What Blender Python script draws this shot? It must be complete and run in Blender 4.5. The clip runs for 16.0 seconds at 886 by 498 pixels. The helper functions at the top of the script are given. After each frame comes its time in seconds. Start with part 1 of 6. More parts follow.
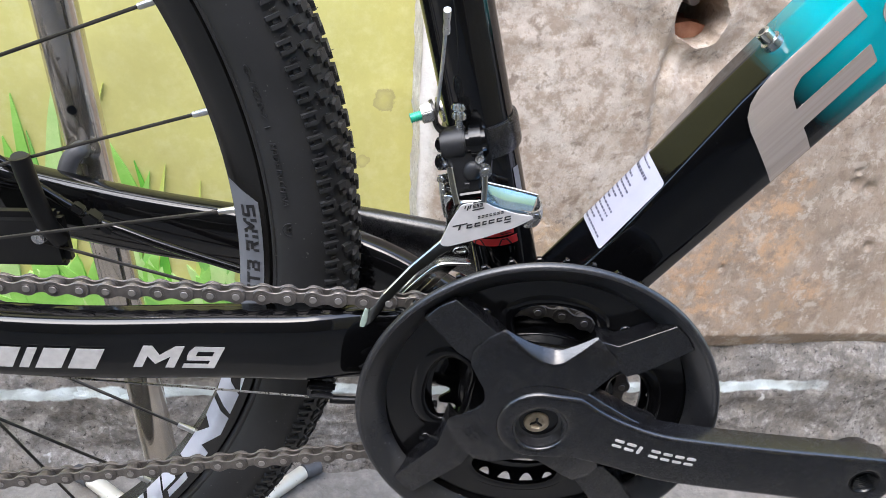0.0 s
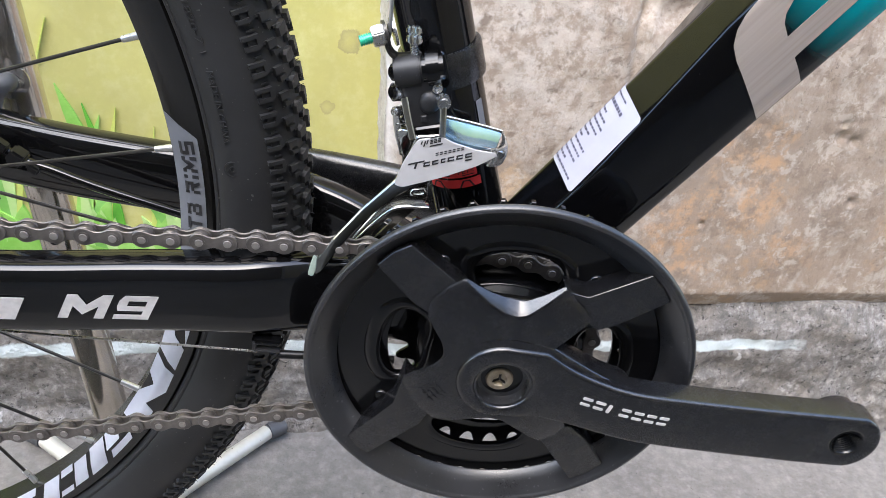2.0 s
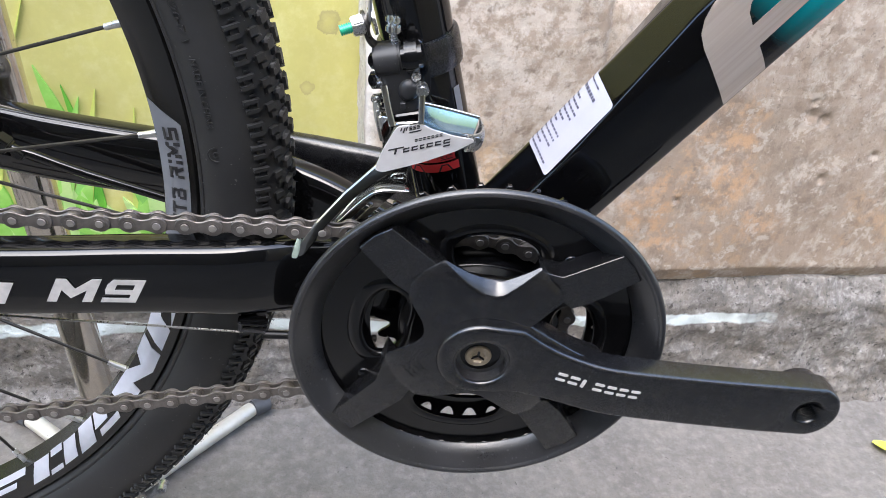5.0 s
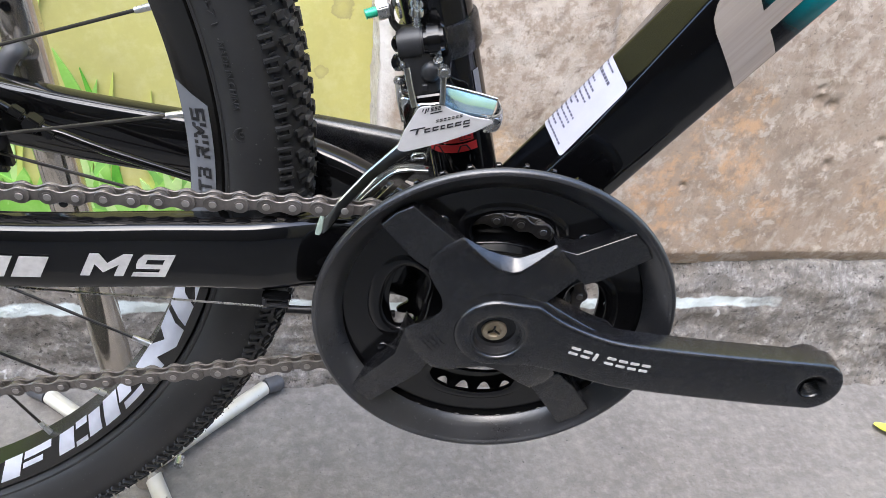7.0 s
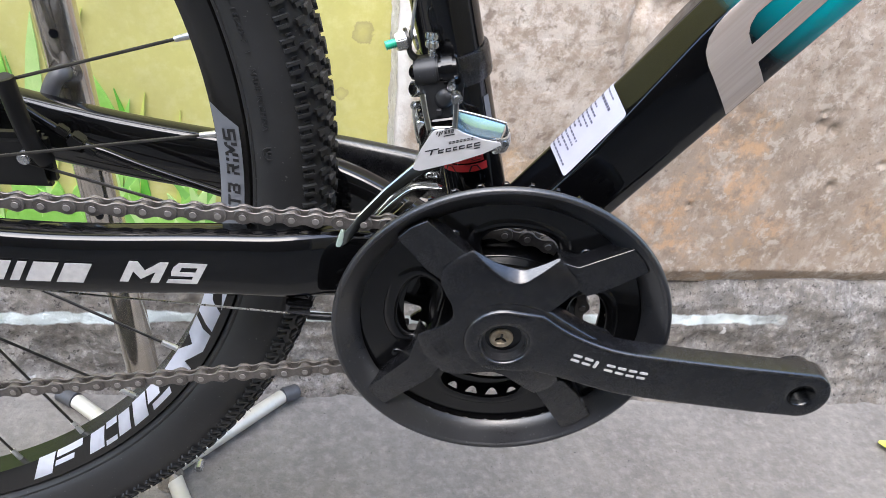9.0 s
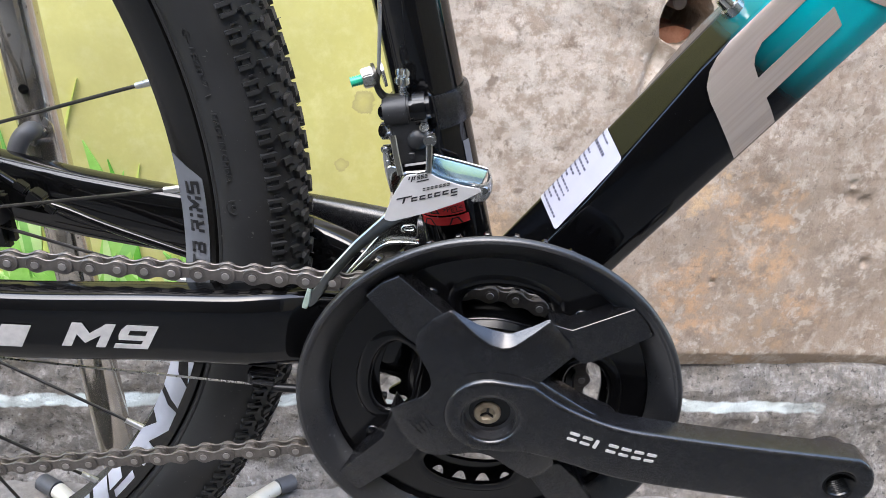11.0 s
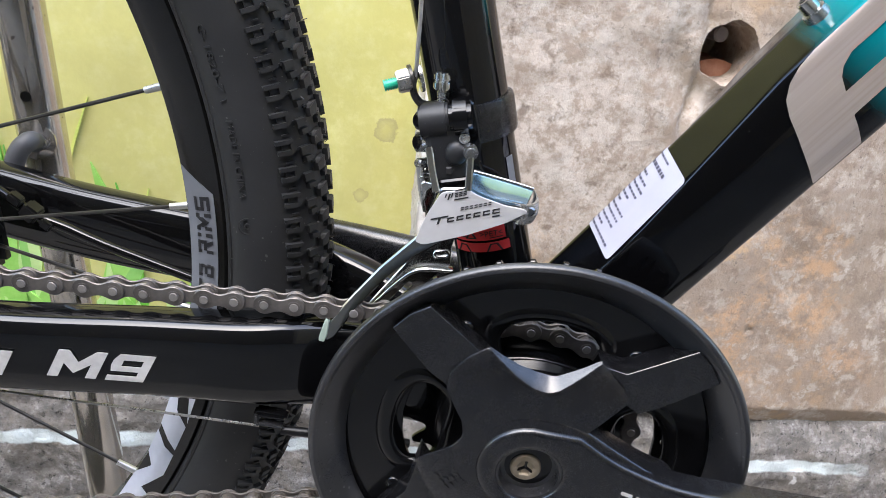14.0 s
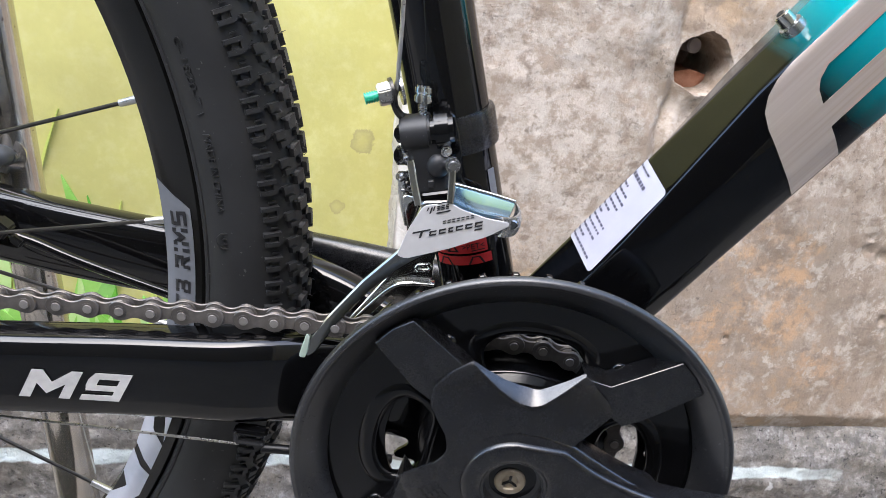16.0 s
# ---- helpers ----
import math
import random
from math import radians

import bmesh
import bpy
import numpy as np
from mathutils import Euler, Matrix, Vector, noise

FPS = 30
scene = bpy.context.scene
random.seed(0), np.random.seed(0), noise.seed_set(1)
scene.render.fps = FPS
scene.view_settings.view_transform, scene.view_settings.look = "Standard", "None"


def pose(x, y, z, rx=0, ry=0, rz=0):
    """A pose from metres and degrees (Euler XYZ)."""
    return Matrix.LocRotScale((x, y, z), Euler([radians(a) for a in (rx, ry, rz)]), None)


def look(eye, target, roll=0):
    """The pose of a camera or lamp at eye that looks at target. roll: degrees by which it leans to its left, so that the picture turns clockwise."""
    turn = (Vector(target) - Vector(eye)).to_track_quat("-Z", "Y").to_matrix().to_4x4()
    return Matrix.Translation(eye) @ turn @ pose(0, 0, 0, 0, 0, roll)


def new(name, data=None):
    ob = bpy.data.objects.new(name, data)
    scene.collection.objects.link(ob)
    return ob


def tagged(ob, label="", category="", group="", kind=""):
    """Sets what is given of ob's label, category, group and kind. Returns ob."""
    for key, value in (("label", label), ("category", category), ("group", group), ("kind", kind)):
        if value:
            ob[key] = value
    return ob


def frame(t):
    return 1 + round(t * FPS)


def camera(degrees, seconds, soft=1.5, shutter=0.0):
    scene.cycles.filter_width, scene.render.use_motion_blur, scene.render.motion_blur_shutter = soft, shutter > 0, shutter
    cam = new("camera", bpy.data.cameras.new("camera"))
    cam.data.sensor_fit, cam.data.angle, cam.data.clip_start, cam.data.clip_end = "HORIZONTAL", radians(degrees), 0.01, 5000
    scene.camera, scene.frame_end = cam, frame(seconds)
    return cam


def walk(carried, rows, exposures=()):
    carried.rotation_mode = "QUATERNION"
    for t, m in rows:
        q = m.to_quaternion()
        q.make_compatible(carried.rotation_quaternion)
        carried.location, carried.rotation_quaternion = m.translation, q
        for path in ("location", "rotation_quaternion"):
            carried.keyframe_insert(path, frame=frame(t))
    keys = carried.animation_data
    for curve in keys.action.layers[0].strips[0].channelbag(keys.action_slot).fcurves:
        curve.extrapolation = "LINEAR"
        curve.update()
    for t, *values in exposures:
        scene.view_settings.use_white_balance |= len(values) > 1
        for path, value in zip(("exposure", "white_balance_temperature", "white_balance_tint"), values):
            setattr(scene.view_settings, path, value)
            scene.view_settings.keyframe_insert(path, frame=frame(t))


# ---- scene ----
import functools

# ---------------------------------------------------------------- camera
cam = camera(59.0, 16.0, soft=0.4)
PATH = [
    (0, (-0.1328, -0.3722, 0.6392), (-0.0489, -0.0284, 0.4528), 7.65),
    (0.5, (-0.1268, -0.3671, 0.6371), (-0.0398, -0.0227, 0.4532), 8.22),
    (1, (-0.1258, -0.3623, 0.6262), (-0.0364, -0.0215, 0.4367), 8.67),
    (1.5, (-0.1203, -0.3552, 0.6182), (-0.0289, -0.0206, 0.4190), 8.94),
    (2, (-0.1141, -0.3502, 0.6168), (-0.0206, -0.0177, 0.4150), 9.02),
    (2.5, (-0.1127, -0.3500, 0.6175), (-0.0165, -0.0186, 0.4154), 9.12),
    (3, (-0.1122, -0.3479, 0.6164), (-0.0134, -0.0182, 0.4126), 9.20),
    (3.5, (-0.1137, -0.3491, 0.6137), (-0.0126, -0.0213, 0.4080), 9.31),
    (4, (-0.1153, -0.3520, 0.6180), (-0.0125, -0.0256, 0.4108), 9.37),
    (6.5, (-0.1221, -0.3677, 0.6287), (-0.0189, -0.0475, 0.4123), 9.82),
    (7, (-0.1273, -0.3702, 0.6283), (-0.0256, -0.0499, 0.4112), 9.83),
    (7.5, (-0.1275, -0.3715, 0.6311), (-0.0271, -0.0515, 0.4132), 9.84),
    (8, (-0.1288, -0.3764, 0.6342), (-0.0303, -0.0556, 0.4166), 9.82),
    (8.5, (-0.1302, -0.3861, 0.6380), (-0.0337, -0.0631, 0.4227), 9.80),
    (9, (-0.1332, -0.3962, 0.6421), (-0.0388, -0.0694, 0.4317), 9.70),
    (11.5, (-0.0913, -0.3696, 0.6051), (-0.0186, -0.0118, 0.4417), 7.76),
    (12, (-0.0904, -0.3692, 0.6058), (-0.0214, -0.0091, 0.4459), 7.86),
    (12.5, (-0.0906, -0.3685, 0.6050), (-0.0233, -0.0072, 0.4471), 7.90),
    (13, (-0.0929, -0.3661, 0.6037), (-0.0273, -0.0038, 0.4473), 8.00),
    (13.5, (-0.0952, -0.3583, 0.5965), (-0.0297, 0.0051, 0.4425), 8.30),
    (14, (-0.1003, -0.3375, 0.5830), (-0.0291, 0.0263, 0.4328), 8.96),
    (14.5, (-0.1052, -0.3330, 0.5813), (-0.0313, 0.0315, 0.4339), 9.05),
    (15, (-0.1069, -0.3318, 0.5808), (-0.0306, 0.0333, 0.4364), 9.05),
    (15.5, (-0.1039, -0.3326, 0.5820), (-0.0239, 0.0326, 0.4398), 9.14),
    (16, (-0.1033, -0.3341, 0.5833), (-0.0194, 0.0295, 0.4393), 9.18),
]
walk(cam, [(t, look(eye, target, roll)) for t, eye, target, roll in PATH], [(0, 2.74, 6480, 10), (1.5, 2.80, 6480, 10), (3, 2.86, 6480, 10), (9, 2.84, 6480, 10), (11.5, 2.80, 6480, 10), (16, 2.78, 6480, 10)])

# ---------------------------------------------------------------- light
world = bpy.data.worlds.new("sky")
scene.world = world
world.use_nodes = True
wn, wl = world.node_tree.nodes, world.node_tree.links
sky = wn.new("ShaderNodeTexSky")
sky.sky_type = "NISHITA"
sky.sun_disc = False
sky.sun_elevation, sky.sun_rotation = radians(60), radians(200)
sky.air_density, sky.dust_density = 1.0, 1.2
wl.new(sky.outputs[0], wn["Background"].inputs[0])
wn["Background"].inputs[1].default_value = 0.15
sun = new("sun", bpy.data.lights.new("sun", "SUN"))
sun.data.energy, sun.data.angle, sun.data.color = 0.7, radians(52), (1.0, 0.98, 0.95)
sun.matrix_world = look((-2.0, -2.0, 4.3), (0, 0, 0))


# ---------------------------------------------------------------- materials
def principled(name):
    m = bpy.data.materials.new(name)
    m.use_nodes = True
    return m, m.node_tree.nodes, m.node_tree.links, m.node_tree.nodes["Principled BSDF"]


def noise_tex(n, l, scale, detail=4.0, rough=0.6, coords="Object", dist=0.0):
    co = n.new("ShaderNodeTexCoord")
    t = n.new("ShaderNodeTexNoise")
    t.inputs["Scale"].default_value, t.inputs["Detail"].default_value = scale, detail
    t.inputs["Roughness"].default_value, t.inputs["Distortion"].default_value = rough, dist
    l.new(co.outputs[coords], t.inputs["Vector"])
    return t.outputs["Fac"]


def ramp(n, l, fac, stops):
    r = n.new("ShaderNodeValToRGB")
    e = r.color_ramp.elements
    while len(e) < len(stops):
        e.new(0.5)
    for el, (p, c) in zip(e, stops):
        el.position, el.color = p, (c if len(c) == 4 else (*c, 1)) if not isinstance(c, float) else (c, c, c, 1)
    l.new(fac, r.inputs[0])
    return r.outputs[0]


def mix(n, l, fac, a, b, mode="MIX"):
    m = n.new("ShaderNodeMix")
    m.data_type, m.blend_type = "RGBA", mode
    for v, i in ((fac, 0), (a, 6), (b, 7)):
        if isinstance(v, (int, float)):
            m.inputs[i].default_value = v
        elif isinstance(v, tuple):
            m.inputs[i].default_value = (*v[:3], 1)
        else:
            l.new(v, m.inputs[i])
    return m.outputs[2]


def bump(n, l, b, height, strength, dist):
    k = n.new("ShaderNodeBump")
    k.inputs["Strength"].default_value, k.inputs["Distance"].default_value = strength, dist
    l.new(height, k.inputs["Height"])
    l.new(k.outputs[0], b.inputs["Normal"])


def surface(name, col_a, col_b, rough=0.5, metal=0.0, scale=40, fine=600, bumpy=0.15, dist=0.0004, rough_var=0.1, coat=0.0, specks=None, spec=0.5):
    """Two-scale procedural surface: col_a to col_b in patches, fine grain in roughness and relief."""
    m, n, l, b = principled(name)
    big, small = noise_tex(n, l, scale), noise_tex(n, l, fine, 2.0)
    c = mix(n, l, ramp(n, l, big, [(0.35, 0.0), (0.68, 1.0)]), col_a, col_b)
    if specks:
        sp = ramp(n, l, noise_tex(n, l, specks[0], 1.0, 0.4), [(specks[1], 0.0), (specks[1] + 0.04, 1.0)])
        c = mix(n, l, sp, c, specks[2])
    l.new(c, b.inputs["Base Color"])
    r = n.new("ShaderNodeMapRange")
    r.inputs["To Min"].default_value, r.inputs["To Max"].default_value = max(rough - rough_var, 0.02), min(rough + rough_var, 1)
    l.new(mix(n, l, 0.5, big, small), r.inputs["Value"])
    l.new(r.outputs[0], b.inputs["Roughness"])
    b.inputs["Metallic"].default_value, b.inputs["Coat Weight"].default_value = metal, coat
    b.inputs["Coat Roughness"].default_value = 0.05
    b.inputs["Specular IOR Level"].default_value = spec
    if bumpy:
        bump(n, l, b, small, bumpy, dist)
    return m


GLOSS = surface("gloss_black_paint", (0.0026, 0.0026, 0.0029), (0.0044, 0.0044, 0.0048), 0.07, 0, 12, 900, 0.02, 0.0001, 0.03, 0.0, (1500, 0.765, (0.04, 0.04, 0.04)))
SATIN = surface("satin_black_paint", (0.0046, 0.0046, 0.0054), (0.0072, 0.0072, 0.0083), 0.27, 0, 60, 2500, 0.16, 0.0001, 0.07, 0, (1500, 0.745, (0.05, 0.05, 0.055)), 0.80)
PLASTIC = surface("black_plastic", (0.0108, 0.0108, 0.0120), (0.0190, 0.0190, 0.0206), 0.32, 0, 45, 1800, 0.20, 0.0001, 0.17, 0, (700, 0.70, (0.065, 0.065, 0.067)), 0.72)
MATT = surface("matt_black_resin", (0.0120, 0.0122, 0.0135), (0.0170, 0.0172, 0.0188), 0.48, 0, 80, 1800, 0.15, 0.0001, 0.08, 0, (1400, 0.75, (0.10, 0.10, 0.11)), 0.5)
STAMPED = surface("black_lacquered_steel", (0.0022, 0.0022, 0.0025), (0.0040, 0.0040, 0.0045), 0.15, 0, 40, 1500, 0.08, 0.0001, 0.08, 0.0, None, 0.46)
FOOT = surface("satin_steel_tube", (0.56, 0.53, 0.45), (0.66, 0.62, 0.54), 0.36, 0.25, 30, 350, 0.10, 0.0003, 0.08, 0.0, (260, 0.74, (0.2, 0.17, 0.14)))
RUBBER = surface("tyre_rubber", (0.0135, 0.0135, 0.0140), (0.0205, 0.0203, 0.0208), 0.55, 0, 30, 1100, 0.25, 0.0002, 0.08, 0, (520, 0.745, (0.075, 0.072, 0.068)), 0.45)
RIM = surface("anodised_rim", (0.006, 0.0058, 0.0055), (0.010, 0.0096, 0.009), 0.24, 0, 25, 1500, 0.05, 0.0001, 0.08, 0.0, None, 0.6)
CHAIN = surface("chain_steel", (0.100, 0.090, 0.082), (0.170, 0.152, 0.139), 0.38, 0.55, 130, 1500, 0.14, 0.0002, 0.12)
PIN = surface("chain_pin_steel", (0.24, 0.22, 0.20), (0.32, 0.30, 0.28), 0.40, 0.5, 150, 1500, 0.1, 0.0002, 0.1)
CHROME = surface("chromed_steel", (0.66, 0.66, 0.63), (0.76, 0.76, 0.74), 0.19, 1.0, 60, 900, 0.03, 0.0001, 0.05)
# Chrome darkened in its colour, for the dark surroundings it should reflect.
DARKENED_CHROME = surface("darkened_chrome", (0.24, 0.24, 0.23), (0.32, 0.32, 0.31), 0.12, 1.0, 60, 900, 0.03, 0.0001, 0.05)
# Chrome whose base colour is tinted to paint in a bluish reflection.
BLUE_SHEEN_CHROME = surface("chrome_with_blue_sheen", (0.26, 0.44, 0.58), (0.42, 0.58, 0.70), 0.17, 0.95, 60, 900, 0.03, 0.0001, 0.05)
STEEL = surface("polished_steel_strip", (0.34, 0.33, 0.315), (0.46, 0.45, 0.43), 0.28, 0.8, 90, 900, 0.05, 0.0001, 0.08)
TIP = surface("pale_green_plastic", (0.30, 0.37, 0.31), (0.38, 0.45, 0.38), 0.4, 0, 90, 900, 0.05, 0.0001, 0.08)
ZINC = surface("zinc_plated_steel", (0.44, 0.45, 0.46), (0.60, 0.60, 0.60), 0.26, 0.95, 120, 900, 0.08, 0.0002, 0.1)
BOLT = surface("bronze_tinted_bolt", (0.26, 0.21, 0.15), (0.36, 0.31, 0.24), 0.55, 0.6, 300, 1200, 0.1, 0.0002, 0.1)
TUBE = surface("stained_steel_tube", (0.50, 0.455, 0.40), (0.68, 0.63, 0.57), 0.13, 0.88, 30, 350, 0.08, 0.0004, 0.08, 0.0, (260, 0.74, (0.12, 0.09, 0.07)))
ALLOY = surface("nipple_metal", (0.62, 0.62, 0.62), (0.75, 0.75, 0.74), 0.3, 0.8, 200, 900, 0.05, 0.0001, 0.1)
SPOKE = surface("dark_spoke_steel", (0.035, 0.033, 0.031), (0.06, 0.056, 0.052), 0.32, 0.6, 80, 900, 0.05, 0.0001, 0.1)
SILVER_LABEL = surface("silver_label", (0.54, 0.525, 0.52), (0.62, 0.605, 0.60), 0.38, 0.2, 60, 1500, 0.03, 0.0001, 0.05)
WHITE_LABEL = surface("white_label", (0.36, 0.36, 0.435), (0.41, 0.41, 0.49), 0.45, 0, 40, 900, 0.03, 0.0001, 0.05)
WHITE_INK = surface("white_decal", (0.52, 0.535, 0.60), (0.62, 0.635, 0.70), 0.35, 0, 60, 900, 0.02, 0.0001, 0.05)
GREY_INK = surface("pale_grey_decal", (0.48, 0.46, 0.45), (0.60, 0.58, 0.56), 0.35, 0.1, 200, 2000, 0.05, 0.0001, 0.05)
GREY_DECAL = surface("slate_grey_decal", (0.125, 0.133, 0.150), (0.155, 0.163, 0.180), 0.40, 0, 60, 900, 0.03, 0.0001, 0.06)
# Black for print, and for the shade in small recesses.
INK_AND_RECESS = surface("black_ink_and_recess", (0.012, 0.012, 0.013), (0.02, 0.02, 0.022), 0.5, 0, 60, 900, 0, 0, 0.05)
LABEL_INK = surface("label_print", (0.055, 0.055, 0.09), (0.095, 0.095, 0.14), 0.5, 0, 60, 900, 0, 0, 0.05)
RED_LABEL = surface("red_label", (0.60, 0.035, 0.035), (0.70, 0.05, 0.05), 0.4, 0, 60, 900, 0.02, 0.0001, 0.05)
GREEN_LOCK = surface("green_thread_lock", (0.02, 0.36, 0.22), (0.03, 0.48, 0.30), 0.35, 0, 300, 1500, 0.1, 0.0001, 0.1)
GREY_RUBBER = surface("grey_rubber", (0.055, 0.055, 0.06), (0.085, 0.085, 0.09), 0.5, 0, 60, 900, 0.1, 0.0002, 0.08)
BLACK_RUBBER = surface("black_rubber", (0.004, 0.004, 0.0045), (0.007, 0.007, 0.007), 0.40, 0, 60, 900, 0.1, 0.0002, 0.08, 0, None, 0.35)
DARK_GROUND = surface("dark_front_ground", (0.085, 0.082, 0.079), (0.125, 0.121, 0.116), 0.9, 0, 8, 160, 0.5, 0.004, 0.05)
DARK_WALL = surface("unseen_wall_brown", (0.070, 0.058, 0.051), (0.100, 0.084, 0.074), 0.8, 0, 3, 120, 0.3, 0.002, 0.1)
PIPE = surface("plastic_pipe", (0.30, 0.27, 0.27), (0.40, 0.36, 0.36), 0.5, 0, 60, 700, 0.1, 0.0003, 0.1)
BRICK = surface("broken_brick", (0.36, 0.15, 0.09), (0.52, 0.27, 0.18), 0.9, 0, 60, 500, 0.5, 0.002, 0.05)
LEAF = surface("yellowed_leaf", (0.62, 0.66, 0.06), (0.74, 0.76, 0.12), 0.5, 0, 60, 700, 0.2, 0.0004, 0.1)


def stained(name, base, dark, light, stain, stain_lo, stain_hi, scale=7, pit=0.62, rough=0.92, extra=None, grit=0.55, relief=0.7):
    """Weathered render or cement: patches, brown stains that fade with height, dark pits, coarse and fine relief."""
    m, n, l, b = principled(name)
    f1, f2, f3 = noise_tex(n, l, scale, 6, 0.65), noise_tex(n, l, scale * 12, 5, 0.7), noise_tex(n, l, 190, 3, 0.7)
    c = mix(n, l, ramp(n, l, f1, [(0.34, 0.0), (0.66, 1.0)]), dark, base)
    c = mix(n, l, ramp(n, l, f2, [(0.47, 0.0), (0.66, 0.9)]), c, light)
    co = n.new("ShaderNodeTexCoord")
    sep = n.new("ShaderNodeSeparateXYZ")
    l.new(co.outputs["Object"], sep.inputs[0])
    zr = n.new("ShaderNodeMapRange")
    zr.inputs["From Min"].default_value, zr.inputs["From Max"].default_value = stain_lo, stain_hi
    zr.inputs["To Min"].default_value, zr.inputs["To Max"].default_value = 1.0, 0.15
    l.new(sep.outputs["Z"], zr.inputs["Value"])
    f4 = ramp(n, l, noise_tex(n, l, scale * 1.6, 5, 0.65, dist=0.2), [(0.42, 0.0), (0.62, 0.9)])
    mm = n.new("ShaderNodeMath")
    mm.operation = "MULTIPLY"
    l.new(zr.outputs[0], mm.inputs[0]), l.new(f4, mm.inputs[1])
    c = mix(n, l, mm.outputs[0], c, stain)
    mid = noise_tex(n, l, 85, 6, 0.75)
    c = mix(n, l, ramp(n, l, mid, [(0.40, grit), (0.58, 0.0)]), c, tuple(v * 0.72 for v in dark))
    pits = ramp(n, l, noise_tex(n, l, 165, 4, 0.75), [(pit, 0.0), (pit + 0.06, 0.8)])
    c = mix(n, l, pits, c, tuple(v * 0.30 for v in dark))
    if extra:
        c = extra(n, l, sep, c)
    l.new(c, b.inputs["Base Color"])
    b.inputs["Roughness"].default_value = rough
    h = mix(n, l, 0.5, mix(n, l, 0.5, f2, f3), pits, "SUBTRACT")
    bump(n, l, b, h, relief, 0.006)
    return m


def math_node(n, l, op, a, b=0.0, clamp=False):
    k = n.new("ShaderNodeMath")
    k.operation, k.use_clamp = op, clamp
    for i, v in enumerate((a, b)):
        if isinstance(v, (int, float)):
            k.inputs[i].default_value = v
        else:
            l.new(v, k.inputs[i])
    return k.outputs[0]


def ring_stain(x, z, r, col):
    """A brown water mark of radius r on a wall at (x, z)."""
    def add(n, l, sep, c):
        dx, dz = math_node(n, l, "SUBTRACT", sep.outputs["X"], x), math_node(n, l, "SUBTRACT", sep.outputs["Z"], z)
        d = math_node(n, l, "SQRT", math_node(n, l, "ADD", math_node(n, l, "MULTIPLY", dx, dx), math_node(n, l, "MULTIPLY", dz, dz)))
        wob = math_node(n, l, "MULTIPLY", noise_tex(n, l, 90, 4, 0.7), r * 1.3)
        k = math_node(n, l, "DIVIDE", math_node(n, l, "SUBTRACT", math_node(n, l, "ADD", d, wob), r * 0.65), r)
        return mix(n, l, ramp(n, l, k, [(0.15, 0.18), (0.62, 0.50), (0.86, 0.75), (1.0, 0.0)]), c, col)
    return add


def yellow_extra(n, l, sep, c):
    for args in ((-0.0358, 0.413, 0.0115, (0.36, 0.31, 0.14)), (-0.0514, 0.351, 0.007, (0.42, 0.36, 0.15)), (-0.098, 0.320, 0.006, (0.36, 0.30, 0.10))):
        c = ring_stain(*args)(n, l, sep, c)
    return c


def plinth_extra(n, l, sep, c):
    """A worn white painted line along the plinth."""
    wob = math_node(n, l, "MULTIPLY", math_node(n, l, "SUBTRACT", noise_tex(n, l, 30, 5, 0.65), 0.5), 0.010)
    line = math_node(n, l, "ADD", math_node(n, l, "MULTIPLY", sep.outputs["X"], 0.033), 0.104)
    d = math_node(n, l, "ABSOLUTE", math_node(n, l, "ADD", math_node(n, l, "SUBTRACT", sep.outputs["Z"], line), wob))
    band = ramp(n, l, math_node(n, l, "MULTIPLY", d, 50), [(0.27, 0.95), (0.38, 0.0)])
    end = ramp(n, l, math_node(n, l, "ADD", sep.outputs["X"], math_node(n, l, "MULTIPLY", noise_tex(n, l, 25, 4), 0.2)), [(0.55, 1.0), (0.62, 0.0)])
    spots = ramp(n, l, noise_tex(n, l, 45, 3, 0.5), [(0.70, 0.0), (0.74, 0.8)])
    c = mix(n, l, spots, c, (0.60, 0.58, 0.56))
    return mix(n, l, math_node(n, l, "MULTIPLY", band, end), c, (0.64, 0.69, 0.67))


